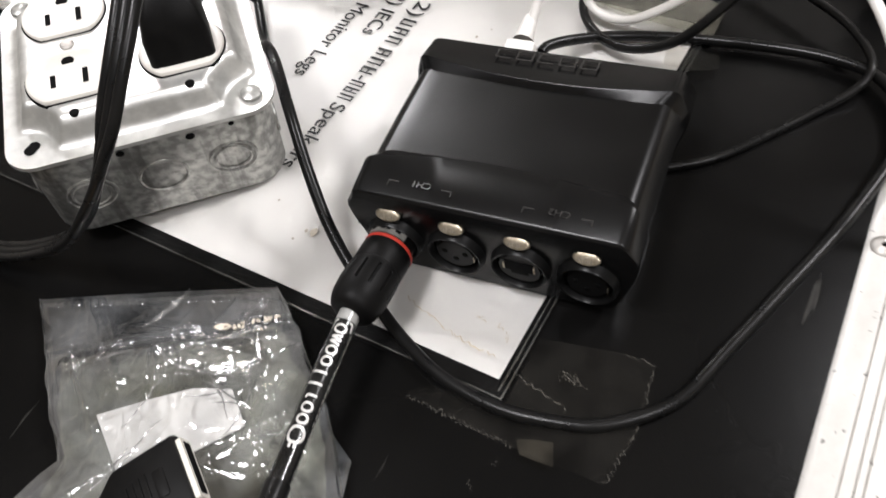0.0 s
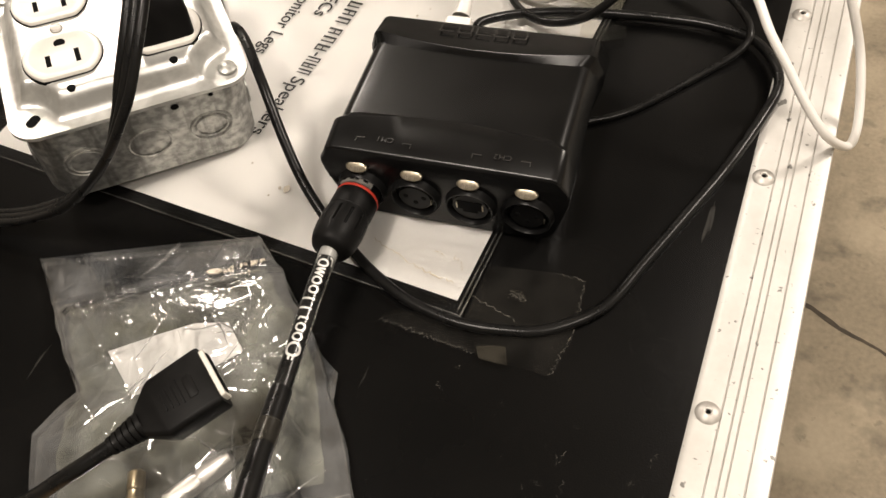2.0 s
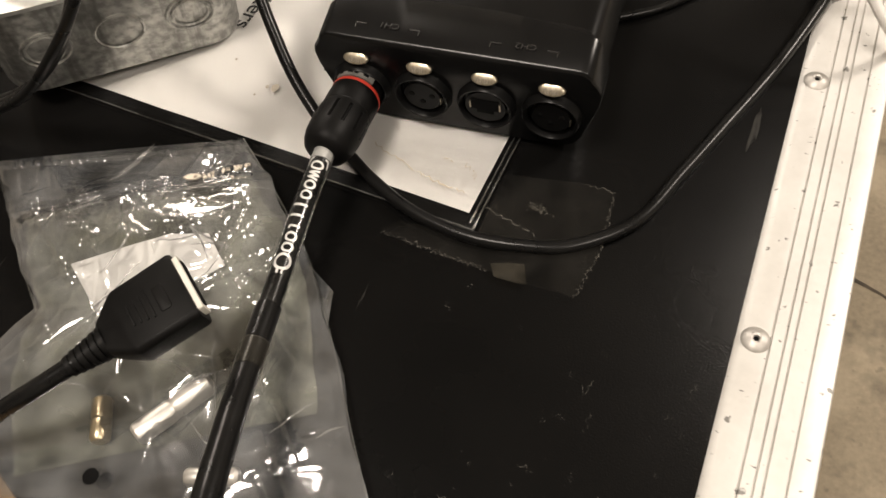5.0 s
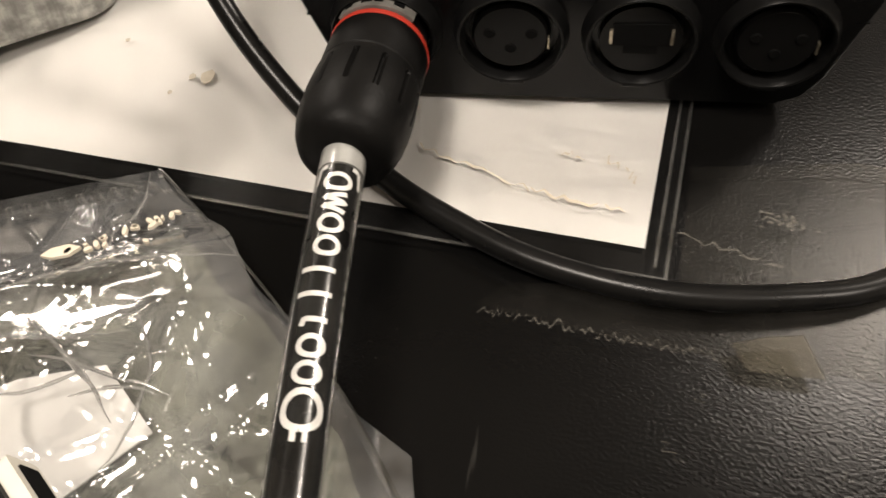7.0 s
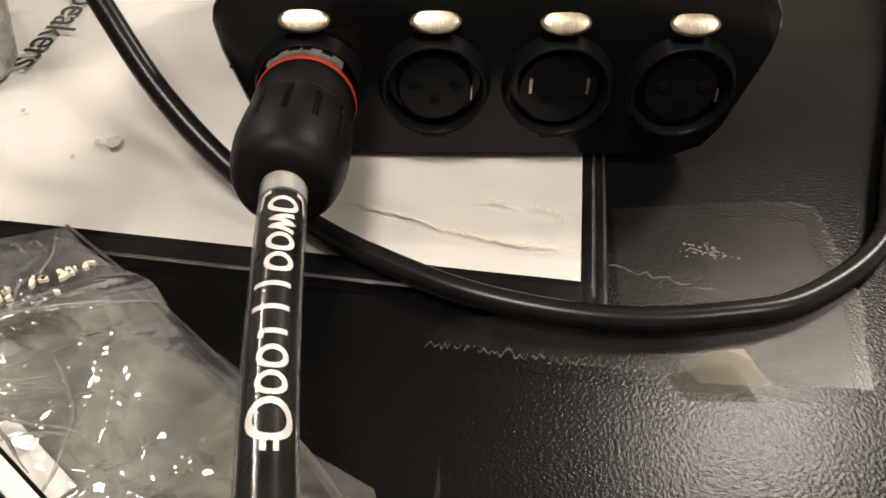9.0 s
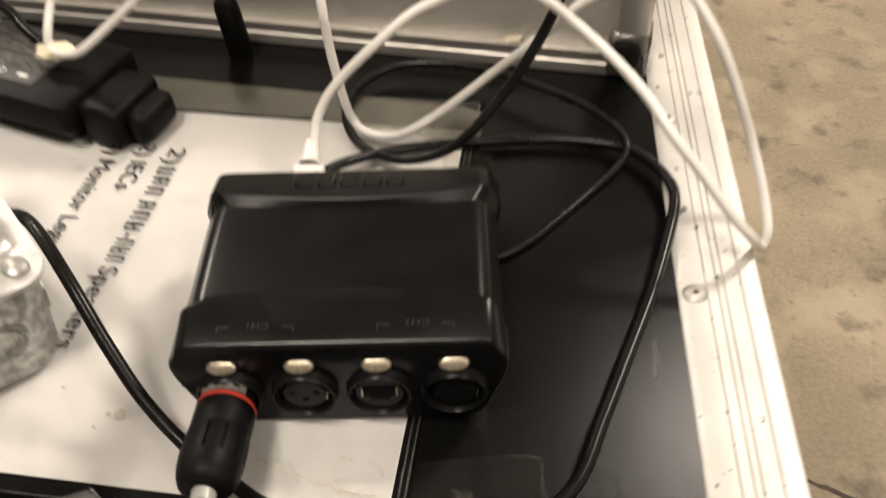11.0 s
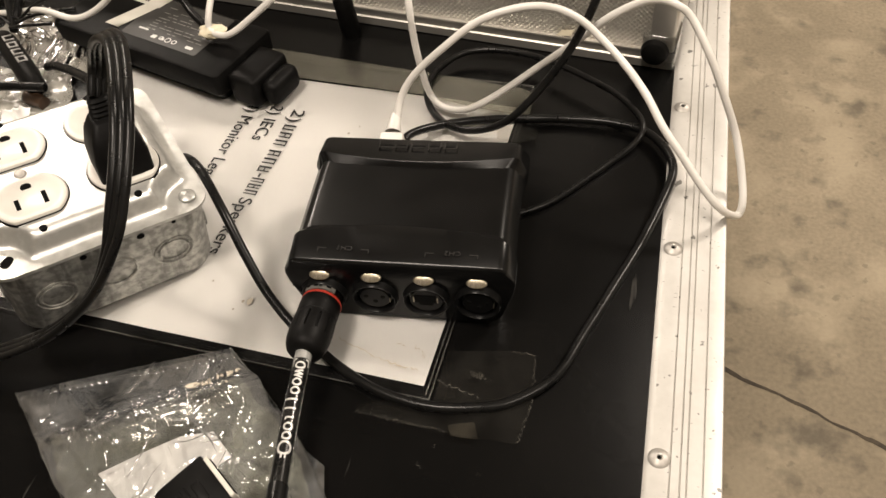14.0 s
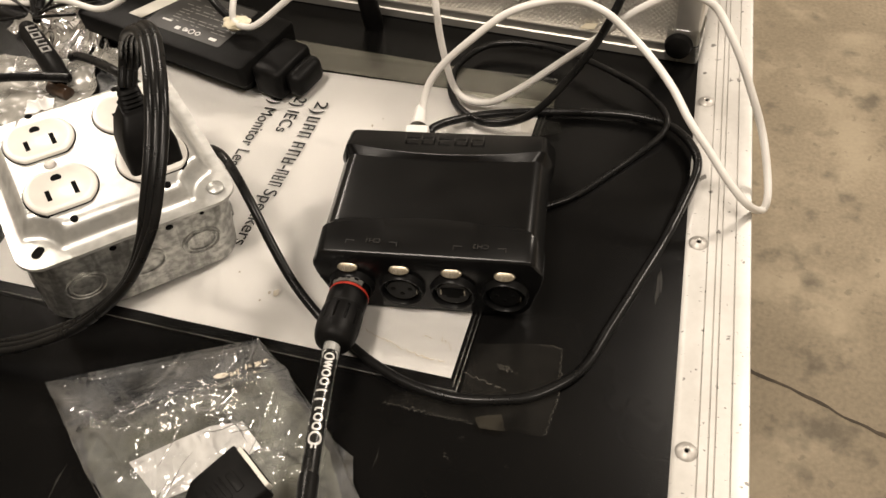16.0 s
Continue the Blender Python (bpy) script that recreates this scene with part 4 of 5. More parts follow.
COIL = [(0.0290, 0.4020, 0.1500), (0.0258, 0.3930, 0.1250), (0.0235, 0.3873, 0.1104), (0.0189, 0.3818, 0.0944), (0.0123, 0.3714, 0.0776), (0.0037, 0.3657, 0.0600), (-0.0083, 0.3589, 0.0421), (-0.0235, 0.3486, 0.0263), (-0.0367, 0.3465, 0.0165), (-0.0535, 0.3475, 0.0110), (-0.0684, 0.3554, 0.0080), (-0.0814, 0.3703, 0.0065), (-0.0877, 0.3895, 0.0060), (-0.0844, 0.4073, 0.0067), (-0.0725, 0.4232, 0.0077), (-0.0550, 0.4280, 0.0088), (-0.0331, 0.4259, 0.0096), (-0.0111, 0.4175, 0.0105), (0.0103, 0.4051, 0.0109), (0.0309, 0.3911, 0.0105), (0.0442, 0.3762, 0.0098), (0.0483, 0.3647, 0.0085), (0.0448, 0.3560, 0.0050), (0.0327, 0.3412, 0.0025), (0.0181, 0.3230, 0.0021), (0.0012, 0.3038, 0.0021), (-0.0200, 0.2900, 0.0021)]
solid("thin_cable", tube(COIL, lambda t: 0.0025 - 0.0008 * t, 14, 10), CABLE, "thin black cable coiled loosely behind the control box", "cable")

WHITE_A = [(-0.0885, 0.3270, 0.0330), (-0.0868, 0.3370, 0.0430), (-0.0784, 0.3429, 0.0554), (-0.0619, 0.3472, 0.0711), (-0.0440, 0.3550, 0.0833), (-0.0239, 0.3599, 0.0894), (-0.0071, 0.3633, 0.0889), (0.0075, 0.3630, 0.0835), (0.0195, 0.3595, 0.0755), (0.0340, 0.3480, 0.0680), (0.0470, 0.3330, 0.0610), (0.0575, 0.3190, 0.0520), (0.0688, 0.3095, 0.0420), (0.0805, 0.3010, 0.0300), (0.0923, 0.2985, 0.0170), (0.1033, 0.3148, -0.0035), (0.1054, 0.3195, 0.0020), (0.1030, 0.3310, 0.0130), (0.0975, 0.3435, 0.0280), (0.0880, 0.3488, 0.0496)]
WHITE_B = [(0.0778, 0.3555, 0.0693), (0.0659, 0.3686, 0.0835), (0.0571, 0.3702, 0.0900), (0.0488, 0.3735, 0.0901), (0.0378, 0.3771, 0.0849), (0.0237, 0.3760, 0.0762), (0.0135, 0.3771, 0.0656), (0.0026, 0.3798, 0.0529), (-0.0164, 0.3769, 0.0372), (-0.0363, 0.3732, 0.0211), (-0.0534, 0.3689, 0.0110), (-0.0641, 0.3683, 0.0080), (-0.0745, 0.3700, 0.0090), (-0.0807, 0.3721, 0.0150), (-0.0832, 0.3706, 0.0282), (-0.0864, 0.3717, 0.0517), (-0.0881, 0.3744, 0.0743), (-0.0924, 0.3876, 0.0939), (-0.0985, 0.3900, 0.1130)]
WHITE_C = [(-0.1120, 0.3960, 0.1200), (-0.1317, 0.3970, 0.1054), (-0.1513, 0.3947, 0.0893), (-0.1710, 0.3893, 0.0724), (-0.1922, 0.3855, 0.0553), (-0.2090, 0.3819, 0.0434), (-0.2200, 0.3850, 0.0390), (-0.2279, 0.3890, 0.0400), (-0.2285, 0.3930, 0.0470), (-0.2268, 0.4049, 0.0593), (-0.2188, 0.4114, 0.0786), (-0.2079, 0.4100, 0.0980), (-0.2100, 0.4060, 0.1350), (-0.2400, 0.4150, 0.1300), (-0.2610, 0.4200, 0.0960), (-0.2723, 0.4035, 0.0800), (-0.2915, 0.3971, 0.0600), (-0.3106, 0.3943, 0.0450), (-0.3313, 0.3944, 0.0370), (-0.3650, 0.4050, 0.0340), (-0.4300, 0.4300, 0.0100), (-0.5500, 0.4400, 0.0030)]
solid("white_cable", tube(WHITE_A + WHITE_B + WHITE_C, 0.0021, 14, 8), WHITE_CABLE, "white data cable looping over the lid and its edge", "cable")

# ---- power adapter ----
adapter = root("power_adapter", pose(-0.2140, 0.3550, 0, 0, 0, -18) @ Matrix.Diagonal((1, 1, 0.86, 1)), "black laptop power adapter with grey and white labels", "power adapter")
part("case", loft([[(x, y, z) for x, y in rounded(0.150 - 2 * q, 0.057 - 2 * q, 0.004, 5, -0.075, 0.0285)] for z, q in ((0.0, 0.0095), (0.0040, 0.0080), (0.0150, 0.0012), (0.0160, 0.0014), (0.0168, 0.0004), (0.0300, 0.0), (0.0322, 0.0008), (0.0330, 0.0026))]), RUBBER, adapter)
label = part("label", prism(rounded(0.066, 0.042, 0.002, 3, -0.061, 0.033), 0.0330, 0.0333), LABEL_GREY, adapter, "dark grey rating label with pale marks")
part("sticker", prism(((-0.1115, 0.0150), (-0.0990, 0.0145), (-0.0850, 0.0520), (-0.0960, 0.0530)), 0.0334, 0.0336), LABEL_WHITE, adapter, "worn white sticker")
part("sticker", prism(((-0.1260, 0.0430), (-0.0870, 0.0425), (-0.0850, 0.0545), (-0.1240, 0.0550)), 0.0336, 0.0338), LABEL_WHITE, adapter, "worn white sticker with a code strip")
for k in range(12):
    part("code_bar", box(-0.1210 + k * 0.0018, -0.1210 + k * 0.0018 + 0.0007 + 0.0004 * (k % 3), 0.0455, 0.0510, 0.0338, 0.0339), INK, adapter)
random.seed(4)
for row in range(9):
    x = -0.0800
    while x < -0.0345:
        w = random.uniform(0.0020, 0.0070)
        if random.random() < 0.8:
            y = 0.0225 + row * 0.0030
            part("print_bar", box(x, x + w, y, y + 0.0007, 0.03335, 0.0334), PRINT_GREY, adapter)
        x += w + random.uniform(0.0008, 0.0030)
for x, w, d in ((-0.0800, 0.0042, 0.0032), (-0.0725, 0.0030, 0.0020), (-0.0400, 0.0060, 0.0026), (-0.0840, 0.0085, 0.0016)):
    part("print_bar", prism(rounded(w, d, 0.0006, 3, x + 0.012 if w < 0.005 else x + 0.003, 0.0170 if w < 0.008 else 0.0210), 0.03335, 0.0334), SILVER_PRINT, adapter)
for x, r in ((-0.0560, 0.0024), (-0.0505, 0.0020), (-0.0618, 0.0018)):
    part("print_ring", lathe([(r, 0.0), (r, 0.0001), (r - 0.0007, 0.0001)], 20, pose(x, 0.0175, 0.03335)), SILVER_PRINT, adapter)
part("inlet_plug", box(-0.0010, 0.0215, 0.0085, 0.0450, 0.0040, 0.0290, 0.0040, 3), RUBBER, adapter, "moulded inlet plug")
part("inlet_plug_neck", box(0.0200, 0.0330, 0.0140, 0.0420, 0.0050, 0.0250, 0.0060, 3), RUBBER, adapter)
lead = [(-0.2340, 0.3950, 0.0365), (-0.2440, 0.3995, 0.0440), (-0.2530, 0.4060, 0.0500), (-0.2718, 0.4153, 0.0560), (-0.3064, 0.4358, 0.0600), (-0.3384, 0.4410, 0.0600), (-0.3900, 0.4450, 0.0400), (-0.4600, 0.4500, 0.0040)]
solid("adapter_lead", tube(lead, 0.0026, 12, 10), CABLE, "thin black lead lying across the power adapter", "cable")
wad = bmesh.new()
bmesh.ops.create_icosphere(wad, subdivisions=3, radius=0.0075)
for v in wad.verts:
    v.co = Vector((v.co.x * 1.2, v.co.y * 0.8, v.co.z * 0.55)) * (1 + 0.35 * noise.noise(v.co * 300))
solid("tape_knot", wad, CREAM, "crumpled cream tape knot round the white cable", "tape", m=pose(-0.2275, 0.3900, 0.0375))

# ---- aluminium equipment case ----
TOOL = pose(0.0620, 0.4305, 0, 0, 0, -7.6)
tool = root("aluminium_case", TOOL, "aluminium equipment case with dimpled silver panels", "equipment case")
part("panel", box(-0.480, -0.016, 0.0035, 0.300, 0.010, 0.116), DIMPLE, tool, "dimpled silver front panel")


def rail(length, w, h):
    """An extruded rail with a bead along its lip."""
    sec = [(0, 0), (0, h * 0.45), (0.0012, h * 0.5), (0.0012, h * 0.86), (0.0004, h * 0.9), (0.0006, h), (w, h), (w, 0)]
    return loft([[(x, y, z) for y, z in sec] for x in (0, length)])


part("bottom_rail", rail(0.482, 0.02, 0.0125), ALU_RAIL, tool, "brushed aluminium rail", pose(-0.494, 0, 0.0008))
part("corner_rail", box(-0.0160, 0.0, 0.0, 0.020, 0.0133, 0.116, 0.0018, 3), ALU_RAIL, tool, "brushed aluminium corner rail")
part("side_panel", box(-0.0030, -0.0010, 0.0205, 0.300, 0.010, 0.116), DIMPLE, tool)
part("top", box(-0.494, -0.001, 0.001, 0.300, 0.1165, 0.128, 0.002), ALU_RAIL, tool)
part("corner_cap", box(-0.0200, 0.0016, -0.0018, 0.020, 0.0002, 0.0260, 0.0030, 3), CLEAR_CAP, tool, "clear plastic corner cap")
part("corner_foot", lathe([(0.0, 0.0062), (0.0042, 0.0060), (0.0078, 0.0040), (0.0088, 0.0012), (0.0088, 0.0)], 28, pose(-0.0115, -0.0018, 0.0150, 90)), RUBBER, tool, "black rubber corner foot")
clasp = part("clasp", box(-0.1100, -0.0660, -0.0030, 0.0040, 0.0720, 0.1080, 0.0015), GALV_DULL, tool, "steel clasp plate")
for cx in (-0.1030, -0.0730):
    part("clasp_screw", lathe([(0.0, 0.002), (0.0026, 0.0018), (0.0034, 0.0)], 18, pose(cx, -0.003, 0.0770, 90)), SOCKET, clasp)
part("scrap", prism(((0, 0), (0.010, 0.001), (0.012, 0.005), (0.004, 0.004)), 0, 0.0006), CREAM, tool, "torn bit of yellow tape", pose(-0.0760, 0.001, 0.0140, 70, 0, 0))
solid("rubber_peg", lathe([(0.0, 0.0), (0.0064, 0.0), (0.0068, 0.004), (0.0066, 0.030), (0.0058, 0.0350), (0.0036, 0.0375), (0.0, 0.0382)], 28), RUBBER,
      "black rounded rubber peg standing before the aluminium case", "peg", m=pose(-0.1560, 0.4460, 0.0002, 4, -3, 0))

# ---- zip bag with small parts ----
LEFT = [(-0.2380, 0.1380), (-0.2260, 0.1275), (-0.2150, 0.1175), (-0.1960, 0.1000), (-0.1770, 0.0845), (-0.1850, 0.0620), (-0.1550, 0.0200)]
RIGHT = [(-0.1408, 0.1810), (-0.1210, 0.1660), (-0.1015, 0.1495), (-0.0850, 0.1340), (-0.0672, 0.1120), (-0.0434, 0.0800), (-0.0280, 0.0600)]
INNER_LEFT = [(-0.2090, 0.1190), (-0.1960, 0.1035), (-0.1790, 0.0870), (-0.1720, 0.0600), (-0.1480, 0.0300)]
INNER_RIGHT = [(-0.1325, 0.1665), (-0.1080, 0.1505), (-0.0900, 0.1350), (-0.0770, 0.1150), (-0.0600, 0.0850)]


def edge_at(line, v):
    k = min(int(v * (len(line) - 1)), len(line) - 2)
    f = v * (len(line) - 1) - k
    return (line[k][0] * (1 - f) + line[k + 1][0] * f, line[k][1] * (1 - f) + line[k + 1][1] * f)


def fold_lines(seed, count):
    """Creases: middle, direction, half length, height, half width and the share of the width that falls on one side."""
    rng = random.Random(seed)
    out = []
    for k in range(count):
        u, v, a = rng.uniform(0.02, 0.98), rng.uniform(0.10, 0.98), rng.choice((0.5, 0.55, -0.75, 1.3)) + rng.gauss(0, 0.35)
        p, q = edge_at(LEFT, v), edge_at(RIGHT, v)
        ln, w = (rng.uniform(0.030, 0.080), rng.uniform(0.0035, 0.0090)) if k % 6 == 0 else (rng.uniform(0.025, 0.085), rng.uniform(0.0009, 0.0020))
        out.append((p[0] + (q[0] - p[0]) * u, p[1] + (q[1] - p[1]) * u, math.cos(a), math.sin(a), ln / 2, w * (rng.uniform(0.05, 0.17) if k % 6 == 0 else rng.uniform(0.16, 0.45)), w, rng.uniform(0.2, 0.8), rng.choice((-0.6, 1, 1))))
    return out


def folds_at(x, y, lines):
    z = 0.0
    for fx, fy, c, s, half, h, w, share, sg in lines:
        dx, dy = x - fx, y - fy
        t = abs(dx * c + dy * s)
        if t < half:
            d = dy * c - dx * s + 0.06 * t
            side = 2 * w * (share if d > 0 else 1 - share)
            if abs(d) < side:
                z += sg * h * (1 - abs(d) / side) * (1 - (t / half) ** 2)
    return z


SEAM_A, SEAM_B = Vector((-0.2155, 0.1185)), Vector((-0.1310, 0.1690))
SEAM = (SEAM_B - SEAM_A).normalized()


def below_seam(x, y):
    """Distance from the fold that parts the empty header of the bag from its filled body; positive in the body."""
    return (x - SEAM_A.x) * SEAM.y - (y - SEAM_A.y) * SEAM.x


def bag_layer(left, right, n, low, bulge, crumple, seed, count):
    bm = bmesh.new()
    lines = fold_lines(int(seed) + 3, count)
    g = []
    for j in range(n + 1):
        v = j / n
        a, b = edge_at(left, v), edge_at(right, v)
        row = []
        for i in range(n + 1):
            u = i / n
            wob = 0.0016 * noise.noise((v * 9, 4.0 * round(u), seed))
            x, y = a[0] + (b[0] - a[0]) * u + wob, a[1] + (b[1] - a[1]) * u + wob
            env = min(1, 7 * u + 0.1, 7 * (1 - u) + 0.1, 8 * v + 0.1, 6 * (1 - v) + 0.1)
            d = below_seam(x, y)
            full = min(1, max(0, d / 0.012))
            full = 0.22 + 0.78 * full * full * (3 - 2 * full)
            z = low + bulge * full * (math.sin(math.pi * min(1, 0.04 + u * 0.92)) * math.sin(math.pi * min(1, v * 0.86 + 0.10))) ** 0.6
            z += crumple * env * (0.45 + 0.55 * full) * (folds_at(x, y, lines) + 0.0016 * noise.noise((x * 38 + y * 20, y * 62, seed + 5)))
            z += 0.0022 * env * max(0, 1 - abs(d + 0.001 * noise.noise((x * 60, 0, seed))) / 0.0016)
            if 0.022 < v < 0.05:
                z += 0.0007 * max(0, math.sin(u * 190)) * (1 if noise.noise((u * 9, 3.3, seed)) > -0.1 else 0.2)
            row.append(bm.verts.new((x, y, max(z, 0.0016))))
        g.append(row)
    for j in range(n):
        for i in range(n):
            bm.faces.new((g[j][i], g[j][i + 1], g[j + 1][i + 1], g[j + 1][i]))
    return bm


bag = root("zip_bag", pose(0, 0, 0), "crumpled clear zip bag holding small metal parts", "plastic bag")
front = bag_layer(LEFT, RIGHT, 280, 0.0046, 0.0095, 1.0, 1.0, 170)
skin = np.array([v.co[:] for v in front.verts])
part("front_film", front, BAG, bag, sharp=70)
# Thin glossy threads added on the film draw highlights along its folds.
glint_rng = random.Random(52)
for k in range(30):
    u, v, a = glint_rng.uniform(0.06, 0.94), glint_rng.uniform(0.08, 0.9), glint_rng.choice((0.54, 0.6, -0.7, 1.2)) + glint_rng.gauss(0, 0.3)
    p, q = edge_at(LEFT, v), edge_at(RIGHT, v)
    x, y, run, bend = p[0] + (q[0] - p[0]) * u, p[1] + (q[1] - p[1]) * u, [], glint_rng.gauss(0, 0.10)
    for i in range(glint_rng.randint(8, 20)):
        near = skin[np.argmin((skin[:, 0] - x) ** 2 + (skin[:, 1] - y) ** 2)]
        if math.hypot(near[0] - x, near[1] - y) > 0.0012:
            break
        run.append((x, y, near[2] + 0.0001))
        x, y, a = x + 0.0022 * math.cos(a), y + 0.0022 * math.sin(a), a + bend * 0.4 + glint_rng.gauss(0, 0.10)
    if len(run) > 4:
        part("fold_glint", tube(run, lambda t: 0.00008 + 0.00030 * math.sin(math.pi * t), 7, 3), FOLD_GLINT, bag, "thin pale glossy thread drawing the glint of a fold")
part("inner_film", bag_layer(INNER_LEFT, INNER_RIGHT, 130, 0.0028, 0.0034, 0.5, 5.0, 150), INNER_BAG, bag, "yellowed inner film", sharp=70)
for line in (LEFT[:5], RIGHT):
    part("welded_edge", tube([(x, y, 0.0052) for x, y in line], 0.00032, 6, 8), CLEAR_CAP, bag, "shiny welded edge")
part("corner_flap", prism(((-0.0880, 0.1360), (-0.0742, 0.1287), (-0.0700, 0.1150), (-0.0780, 0.1240)), 0.0046, 0.0049), BAG, bag)
part("back_film", bag_layer(LEFT, RIGHT, 60, 0.0017, 0.0004, 0.25, 9.0, 60), BAG, bag, sharp=24)
part("hang_hole", prism([(0.0028 * math.cos(i * 0.45), 0.0028 * math.sin(i * 0.45)) for i in range(14)], 0, 0.0002), HOLE, bag, "", pose(-0.1170, 0.0385, 0.0125))
solid("brown_board", prism(((-0.300, 0.030), (-0.172, 0.0365), (-0.128, 0.0170), (-0.145, -0.060), (-0.300, -0.060)), 0.0003, 0.0013), CARDBOARD, "plain brown cardboard lying on the lid beside the bag", "cardboard")
solid("white_card", prism(((-0.1738, 0.1050), (-0.1570, 0.1190), (-0.1440, 0.1290), (-0.1295, 0.1343), (-0.1163, 0.1240), (-0.1300, 0.1060), (-0.1515, 0.0905)), 0.0082, 0.0085), PAPER, "white paper card inside the clear bag", "card")
for x, y, rz, r, ln, material, nm, lb in ((-0.1130, 0.0560, 60, 0.0042, 0.030, ALU_RAIL, "metal_sleeve", "shiny metal sleeve inside the clear bag"), (-0.1240, 0.0500, 120, 0.0035, 0.016, BRASS, "brass_fitting", "small brass fitting inside the clear bag"), (-0.0900, 0.0500, 20, 0.0032, 0.018, ALU_RAIL, "metal_sleeve", "shiny metal sleeve inside the clear bag")):
    solid(nm, lathe([(0.0, 0.0), (r * 0.8, 0.0), (r, 0.001), (r, ln * 0.45), (r * 0.86, ln * 0.5), (r, ln * 0.55), (r, ln - 0.001), (r * 0.7, ln), (0.0, ln)], 24), material, lb, "fitting", m=pose(x, y, 0.0035 + r, 0, 90, rz))
random.seed(11)
for k in range(18):
    t = 0.0 if k == 0 else random.uniform(0.05, 1.1)
    x = -0.1489 + 0.0175 * t + random.gauss(0, 0.0005 + 0.003 * (k > 16))
    y = 0.1560 + 0.0120 * t - abs(random.gauss(0, 0.0008 + 0.006 * (k > 16)))
    s = 0.0021 if k == 0 else random.uniform(0.0004, 0.0009)
    o = [(s * (1.7 if k < 5 else 1.2) * math.cos(q) * random.uniform(0.85, 1.15), s * 0.7 * math.sin(q) * random.uniform(0.8, 1.1)) for q in [i * 1.05 for i in range(6)]]
    tagged(part("crumb", prism(o, 0, 0.0008), STREAK, None, "", pose(x, y, 0.0078, 0, 0, 25 + (k * 40 if k else 0))), "tan crumb of dry tape in the clear bag", "crumb", "crumbs in the bag")

# ---- moulded data plug on the bag ----
USB = pose(-0.1085, 0.0790, 0.0500, 8, 0, -37) @ pose(0, 0, 0, 0, 6, 0)
usb = root("data_plug", USB, "black moulded data plug with metal mouth, above the bag", "plug")
part("plug_body", loft([[(x, y, z) for x, z in rounded(w, h, 0.0022, 4)] for y, w, h in ((-0.0085, 0.0120, 0.0085), (-0.0015, 0.0225, 0.0105), (0.0, 0.0238, 0.0110), (0.0195, 0.0242, 0.0112), (0.0205, 0.0236, 0.0106))]), RUBBER, usb)
part("metal_mouth", loft([[(x, y, z) for x, z in rounded(0.0200, 0.0062, 0.0008, 3, 0, 0.0012)] for y in (0.0200, 0.0222)]), LABEL_WHITE, usb, "pale metal mouth")
part("mouth_hole", box(-0.0086, 0.0086, 0.0219, 0.0225, -0.0004, 0.0030), HOLE, usb)
part("grip_frame", prism(rounded(0.0090, 0.0038, 0.001, 3, 0.0005, 0.0130), 0.0054, 0.0059, 0.0003), RUBBER, usb)
for k in range(4):
    part("grip_rib", box(-0.0050 + 0.0004 * k, 0.0050 - 0.0004 * k, 0.0085 - 0.0022 * k, 0.0093 - 0.0022 * k, 0.0053, 0.0060, 0.0002), RUBBER, usb)
part("strain_relief", lathe([v for k in range(6) for v in ((0.0056 - 0.0004 * k, -0.0025 * k), (0.0056 - 0.0004 * k, -0.0025 * k - 0.0015), (0.0043 - 0.0003 * k, -0.0025 * k - 0.0017), (0.0043 - 0.0003 * k, -0.0025 * k - 0.0024))], 20, pose(0, -0.0080, 0, -90)), RUBBER, usb)
root_end = USB @ Vector((0, -0.0230, 0))
solid("data_cable", tube([root_end + (USB.to_3x3() @ Vector((0, 0.006, 0))), root_end, root_end + Vector((-0.0120, -0.0125, -0.0050)), (-0.1580, 0.0330, 0.0260), (-0.1900, 0.0230, 0.0130), (-0.2500, 0.0200, 0.0040), (-0.3600, 0.0300, 0.0030), (-0.5200, 0.0200, 0.0030)], 0.0030, 14, 12), CABLE, "black round data cable lying on the lid and bag", "cable")

# ---- clutter behind the outlet box ----
A, B = Vector((-0.4010, 0.3990, 0.0130)), Vector((-0.3430, 0.3480, 0.0115))
AX = Matrix.Translation(A) @ (B - A).to_track_quat("Z", "Y").to_matrix().to_4x4()
barrel = root("cable_connector", AX, "black cable connector with silver printed marks", "connector")
part("barrel", lathe([(0.0, 0.0), (0.0055, 0.0), (0.0072, 0.008), (0.0076, 0.056), (0.0068, 0.061), (0.0066, 0.071), (0.0052, 0.0735), (0.0, 0.0735)], 28), RUBBER, barrel)
for k in range(4):
    b = bmesh.new()
    for x0, x1, z0, z1 in ((-0.0032, 0.0032, 0, 0.0012), (-0.0032, 0.0032, 0.0058, 0.0070), (-0.0032, -0.0020, 0.0012, 0.0058), (0.0020, 0.0032, 0.0012, 0.0058))[:4 if k % 2 else 3]:
        box(x0, x1, 0.0070, 0.0078, z0 + 0.012 + k * 0.0100, z1 + 0.012 + k * 0.0100, bm=b)
    part("printed_mark", b, PRINT_GREY, barrel, "", pose(0, 0, 0, 0, 0, -12))
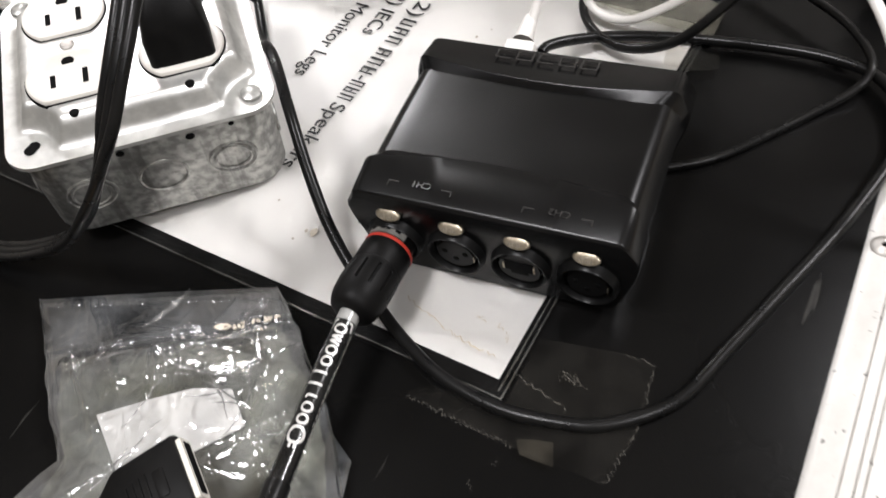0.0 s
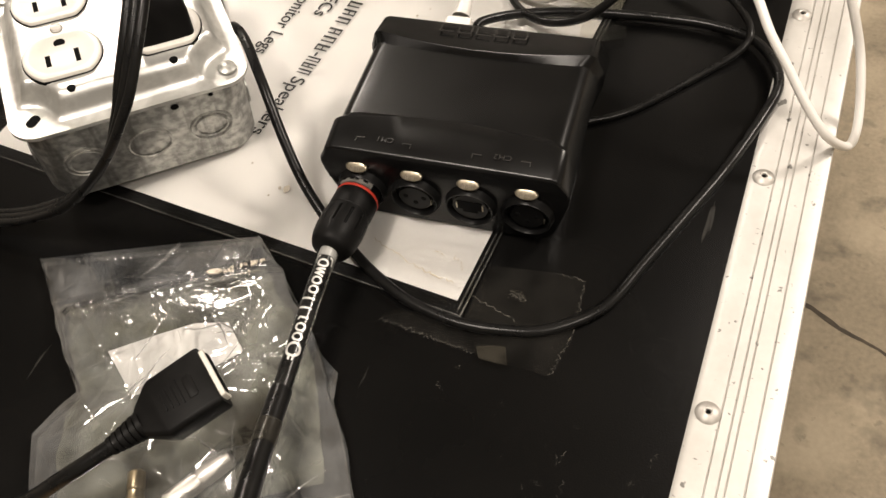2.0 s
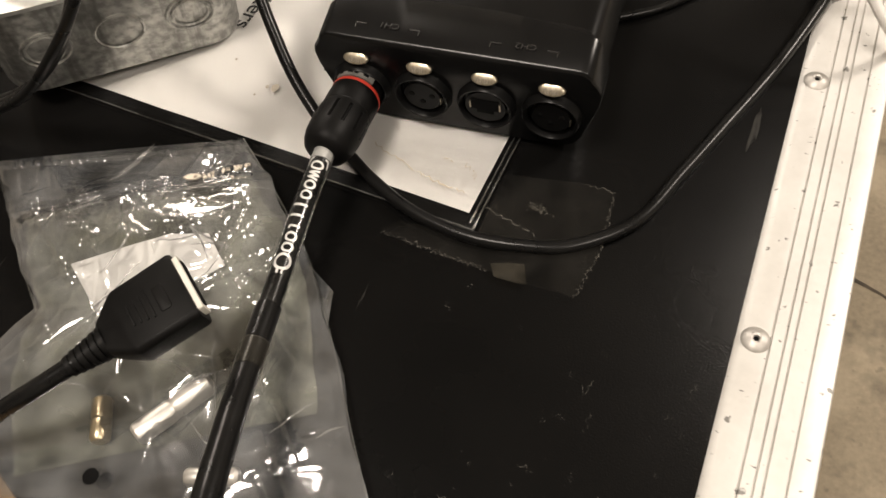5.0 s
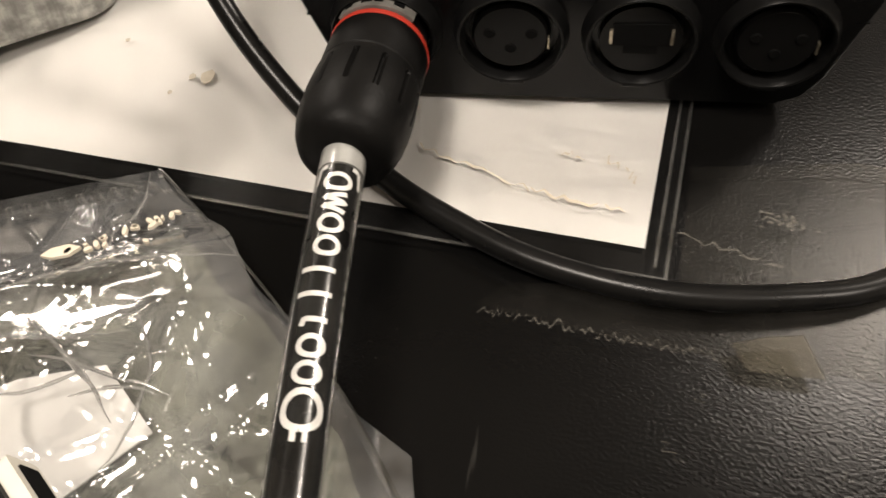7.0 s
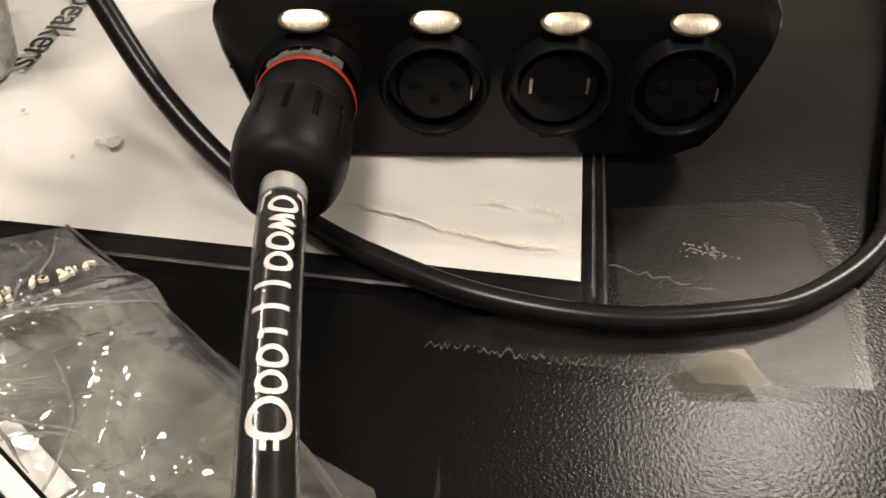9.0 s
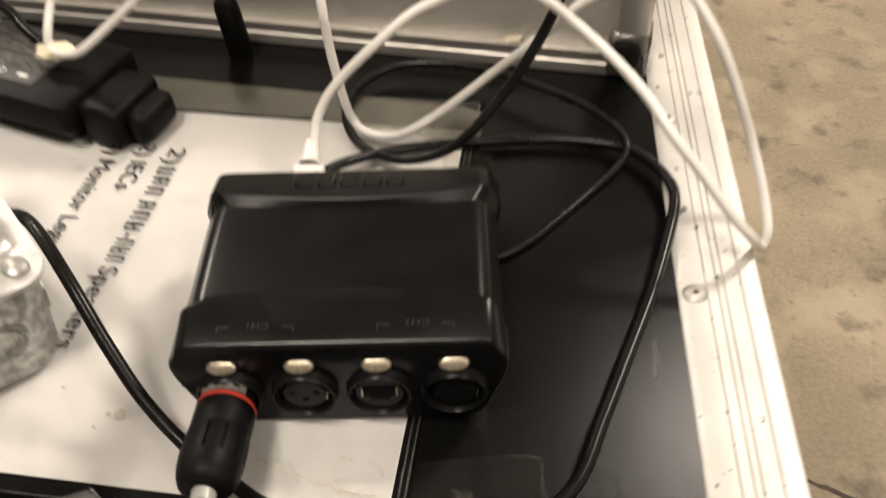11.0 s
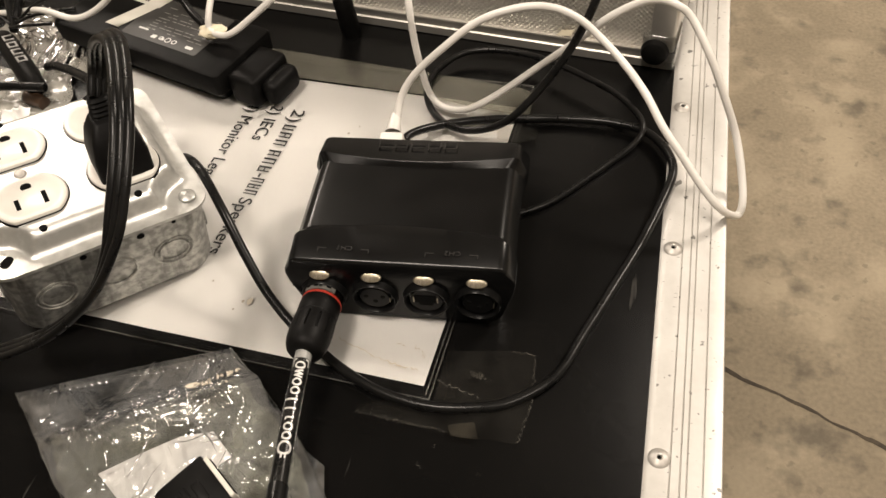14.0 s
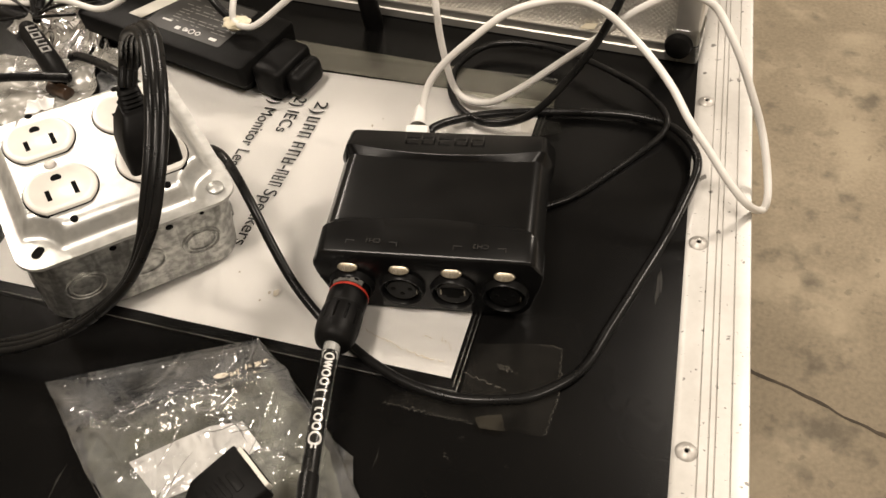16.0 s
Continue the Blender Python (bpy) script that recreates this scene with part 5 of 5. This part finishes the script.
for k, pts in enumerate(([(-0.560, 0.320, 0.004), (-0.460, 0.3270, 0.012), (-0.3817, 0.3367, 0.0200), (-0.3550, 0.3402, 0.0210), (-0.3315, 0.3432, 0.0200)], [(-0.3480, 0.3700, 0.0140), (-0.3358, 0.3649, 0.0200), (-0.3120, 0.3530, 0.0260), (-0.2878, 0.3394, 0.0300), (-0.2640, 0.3340, 0.0180), (-0.2560, 0.3360, 0.0060)],
                         [(-0.3950, 0.4050, 0.0150), (-0.4080, 0.4260, 0.0220), (-0.4250, 0.4520, 0.0300), (-0.4600, 0.4850, 0.0200), (-0.5400, 0.5000, 0.0040)], [(-0.3900, 0.4080, 0.0240), (-0.3900, 0.4300, 0.0420), (-0.4100, 0.4600, 0.0400), (-0.4700, 0.4700, 0.0100), (-0.5600, 0.4600, 0.0040)], [(-0.3850, 0.4000, 0.0260), (-0.3650, 0.4080, 0.0300), (-0.3440, 0.4150, 0.0300)],
                         [(-0.3850, 0.4000, 0.0250), (-0.3700, 0.4020, 0.0310), (-0.3500, 0.4080, 0.0330)], [(-0.3950, 0.3960, 0.0250), (-0.4300, 0.3900, 0.0200), (-0.4800, 0.3950, 0.0040)], [(-0.3860, 0.3990, 0.0240), (-0.3720, 0.4100, 0.0340), (-0.3560, 0.4180, 0.0380)], [(-0.3900, 0.4000, 0.0240), (-0.4060, 0.4040, 0.0330), (-0.4230, 0.4050, 0.0360)], [(-0.3880, 0.3960, 0.0240), (-0.3730, 0.3930, 0.0290), (-0.3520, 0.3960, 0.0300)])):
    solid("black_cable" if k < 4 else "cable_tie", tube(pts, 0.0030 if k < 4 else 0.0011, 12, 10), CABLE, ("black cable among the clutter behind the outlet box" if k < 4 else "cut black cable tie end on the connector"), "cable" if k < 4 else "cable tie")
solid("wire_nut", lathe([(0.0, 0.0), (0.0046, 0.0), (0.0050, 0.003), (0.0045, 0.017), (0.0, 0.019)], 20), BROWN_CAP, "small dark brown plastic wire nut behind the outlet box", "wire nut", m=pose(-0.3560, 0.3490, 0.0050, 0, 90, -18))
solid("crumpled_film", crumpled(0.085, 0.050, 60, 5.0, 0.006), CRINKLE, "crumpled cloudy plastic film beside the power adapter", "plastic film", m=pose(-0.3780, 0.4150, 0, 0, 0, -20), sharp=180)
solid("plastic_film", crumpled(0.150, 0.085, 60, 15.0, 0.0022), CRINKLE, "flat cloudy plastic film behind the outlet box", "plastic film", m=pose(-0.3980, 0.3350, 0, 0, 0, 12), sharp=180)
solid("crumpled_film", crumpled(0.040, 0.016, 30, 8.0, 0.004), CRINKLE, "shiny strip of crumpled clear film", "plastic film", m=pose(-0.3360, 0.3880, 0.0012, 0, 0, -25), sharp=180)
solid("paper_wad", crumpled(0.017, 0.014, 24, 2.0, 0.005), PAPER, "crumpled white paper scrap behind the outlet box", "paper scrap", m=pose(-0.3540, 0.3310, 0.0022, 0, 0, 20), sharp=40)
metal_end = root("metal_connector", pose(-0.2790, 0.1020, 0.0060, 0, 0, 20), "small nickel connector end lying on the lid", "connector")
part("shell", box(-0.020, 0.0, -0.006, 0.006, -0.0045, 0.0045, 0.001), LATCH, metal_end)
part("grip", lathe([(0.0, 0.0), (0.0050, 0.0), (0.0056, 0.012), (0.0045, 0.020)], 20, pose(-0.019, -0.012, 0, 90, 0, 10)), CREAM, metal_end)
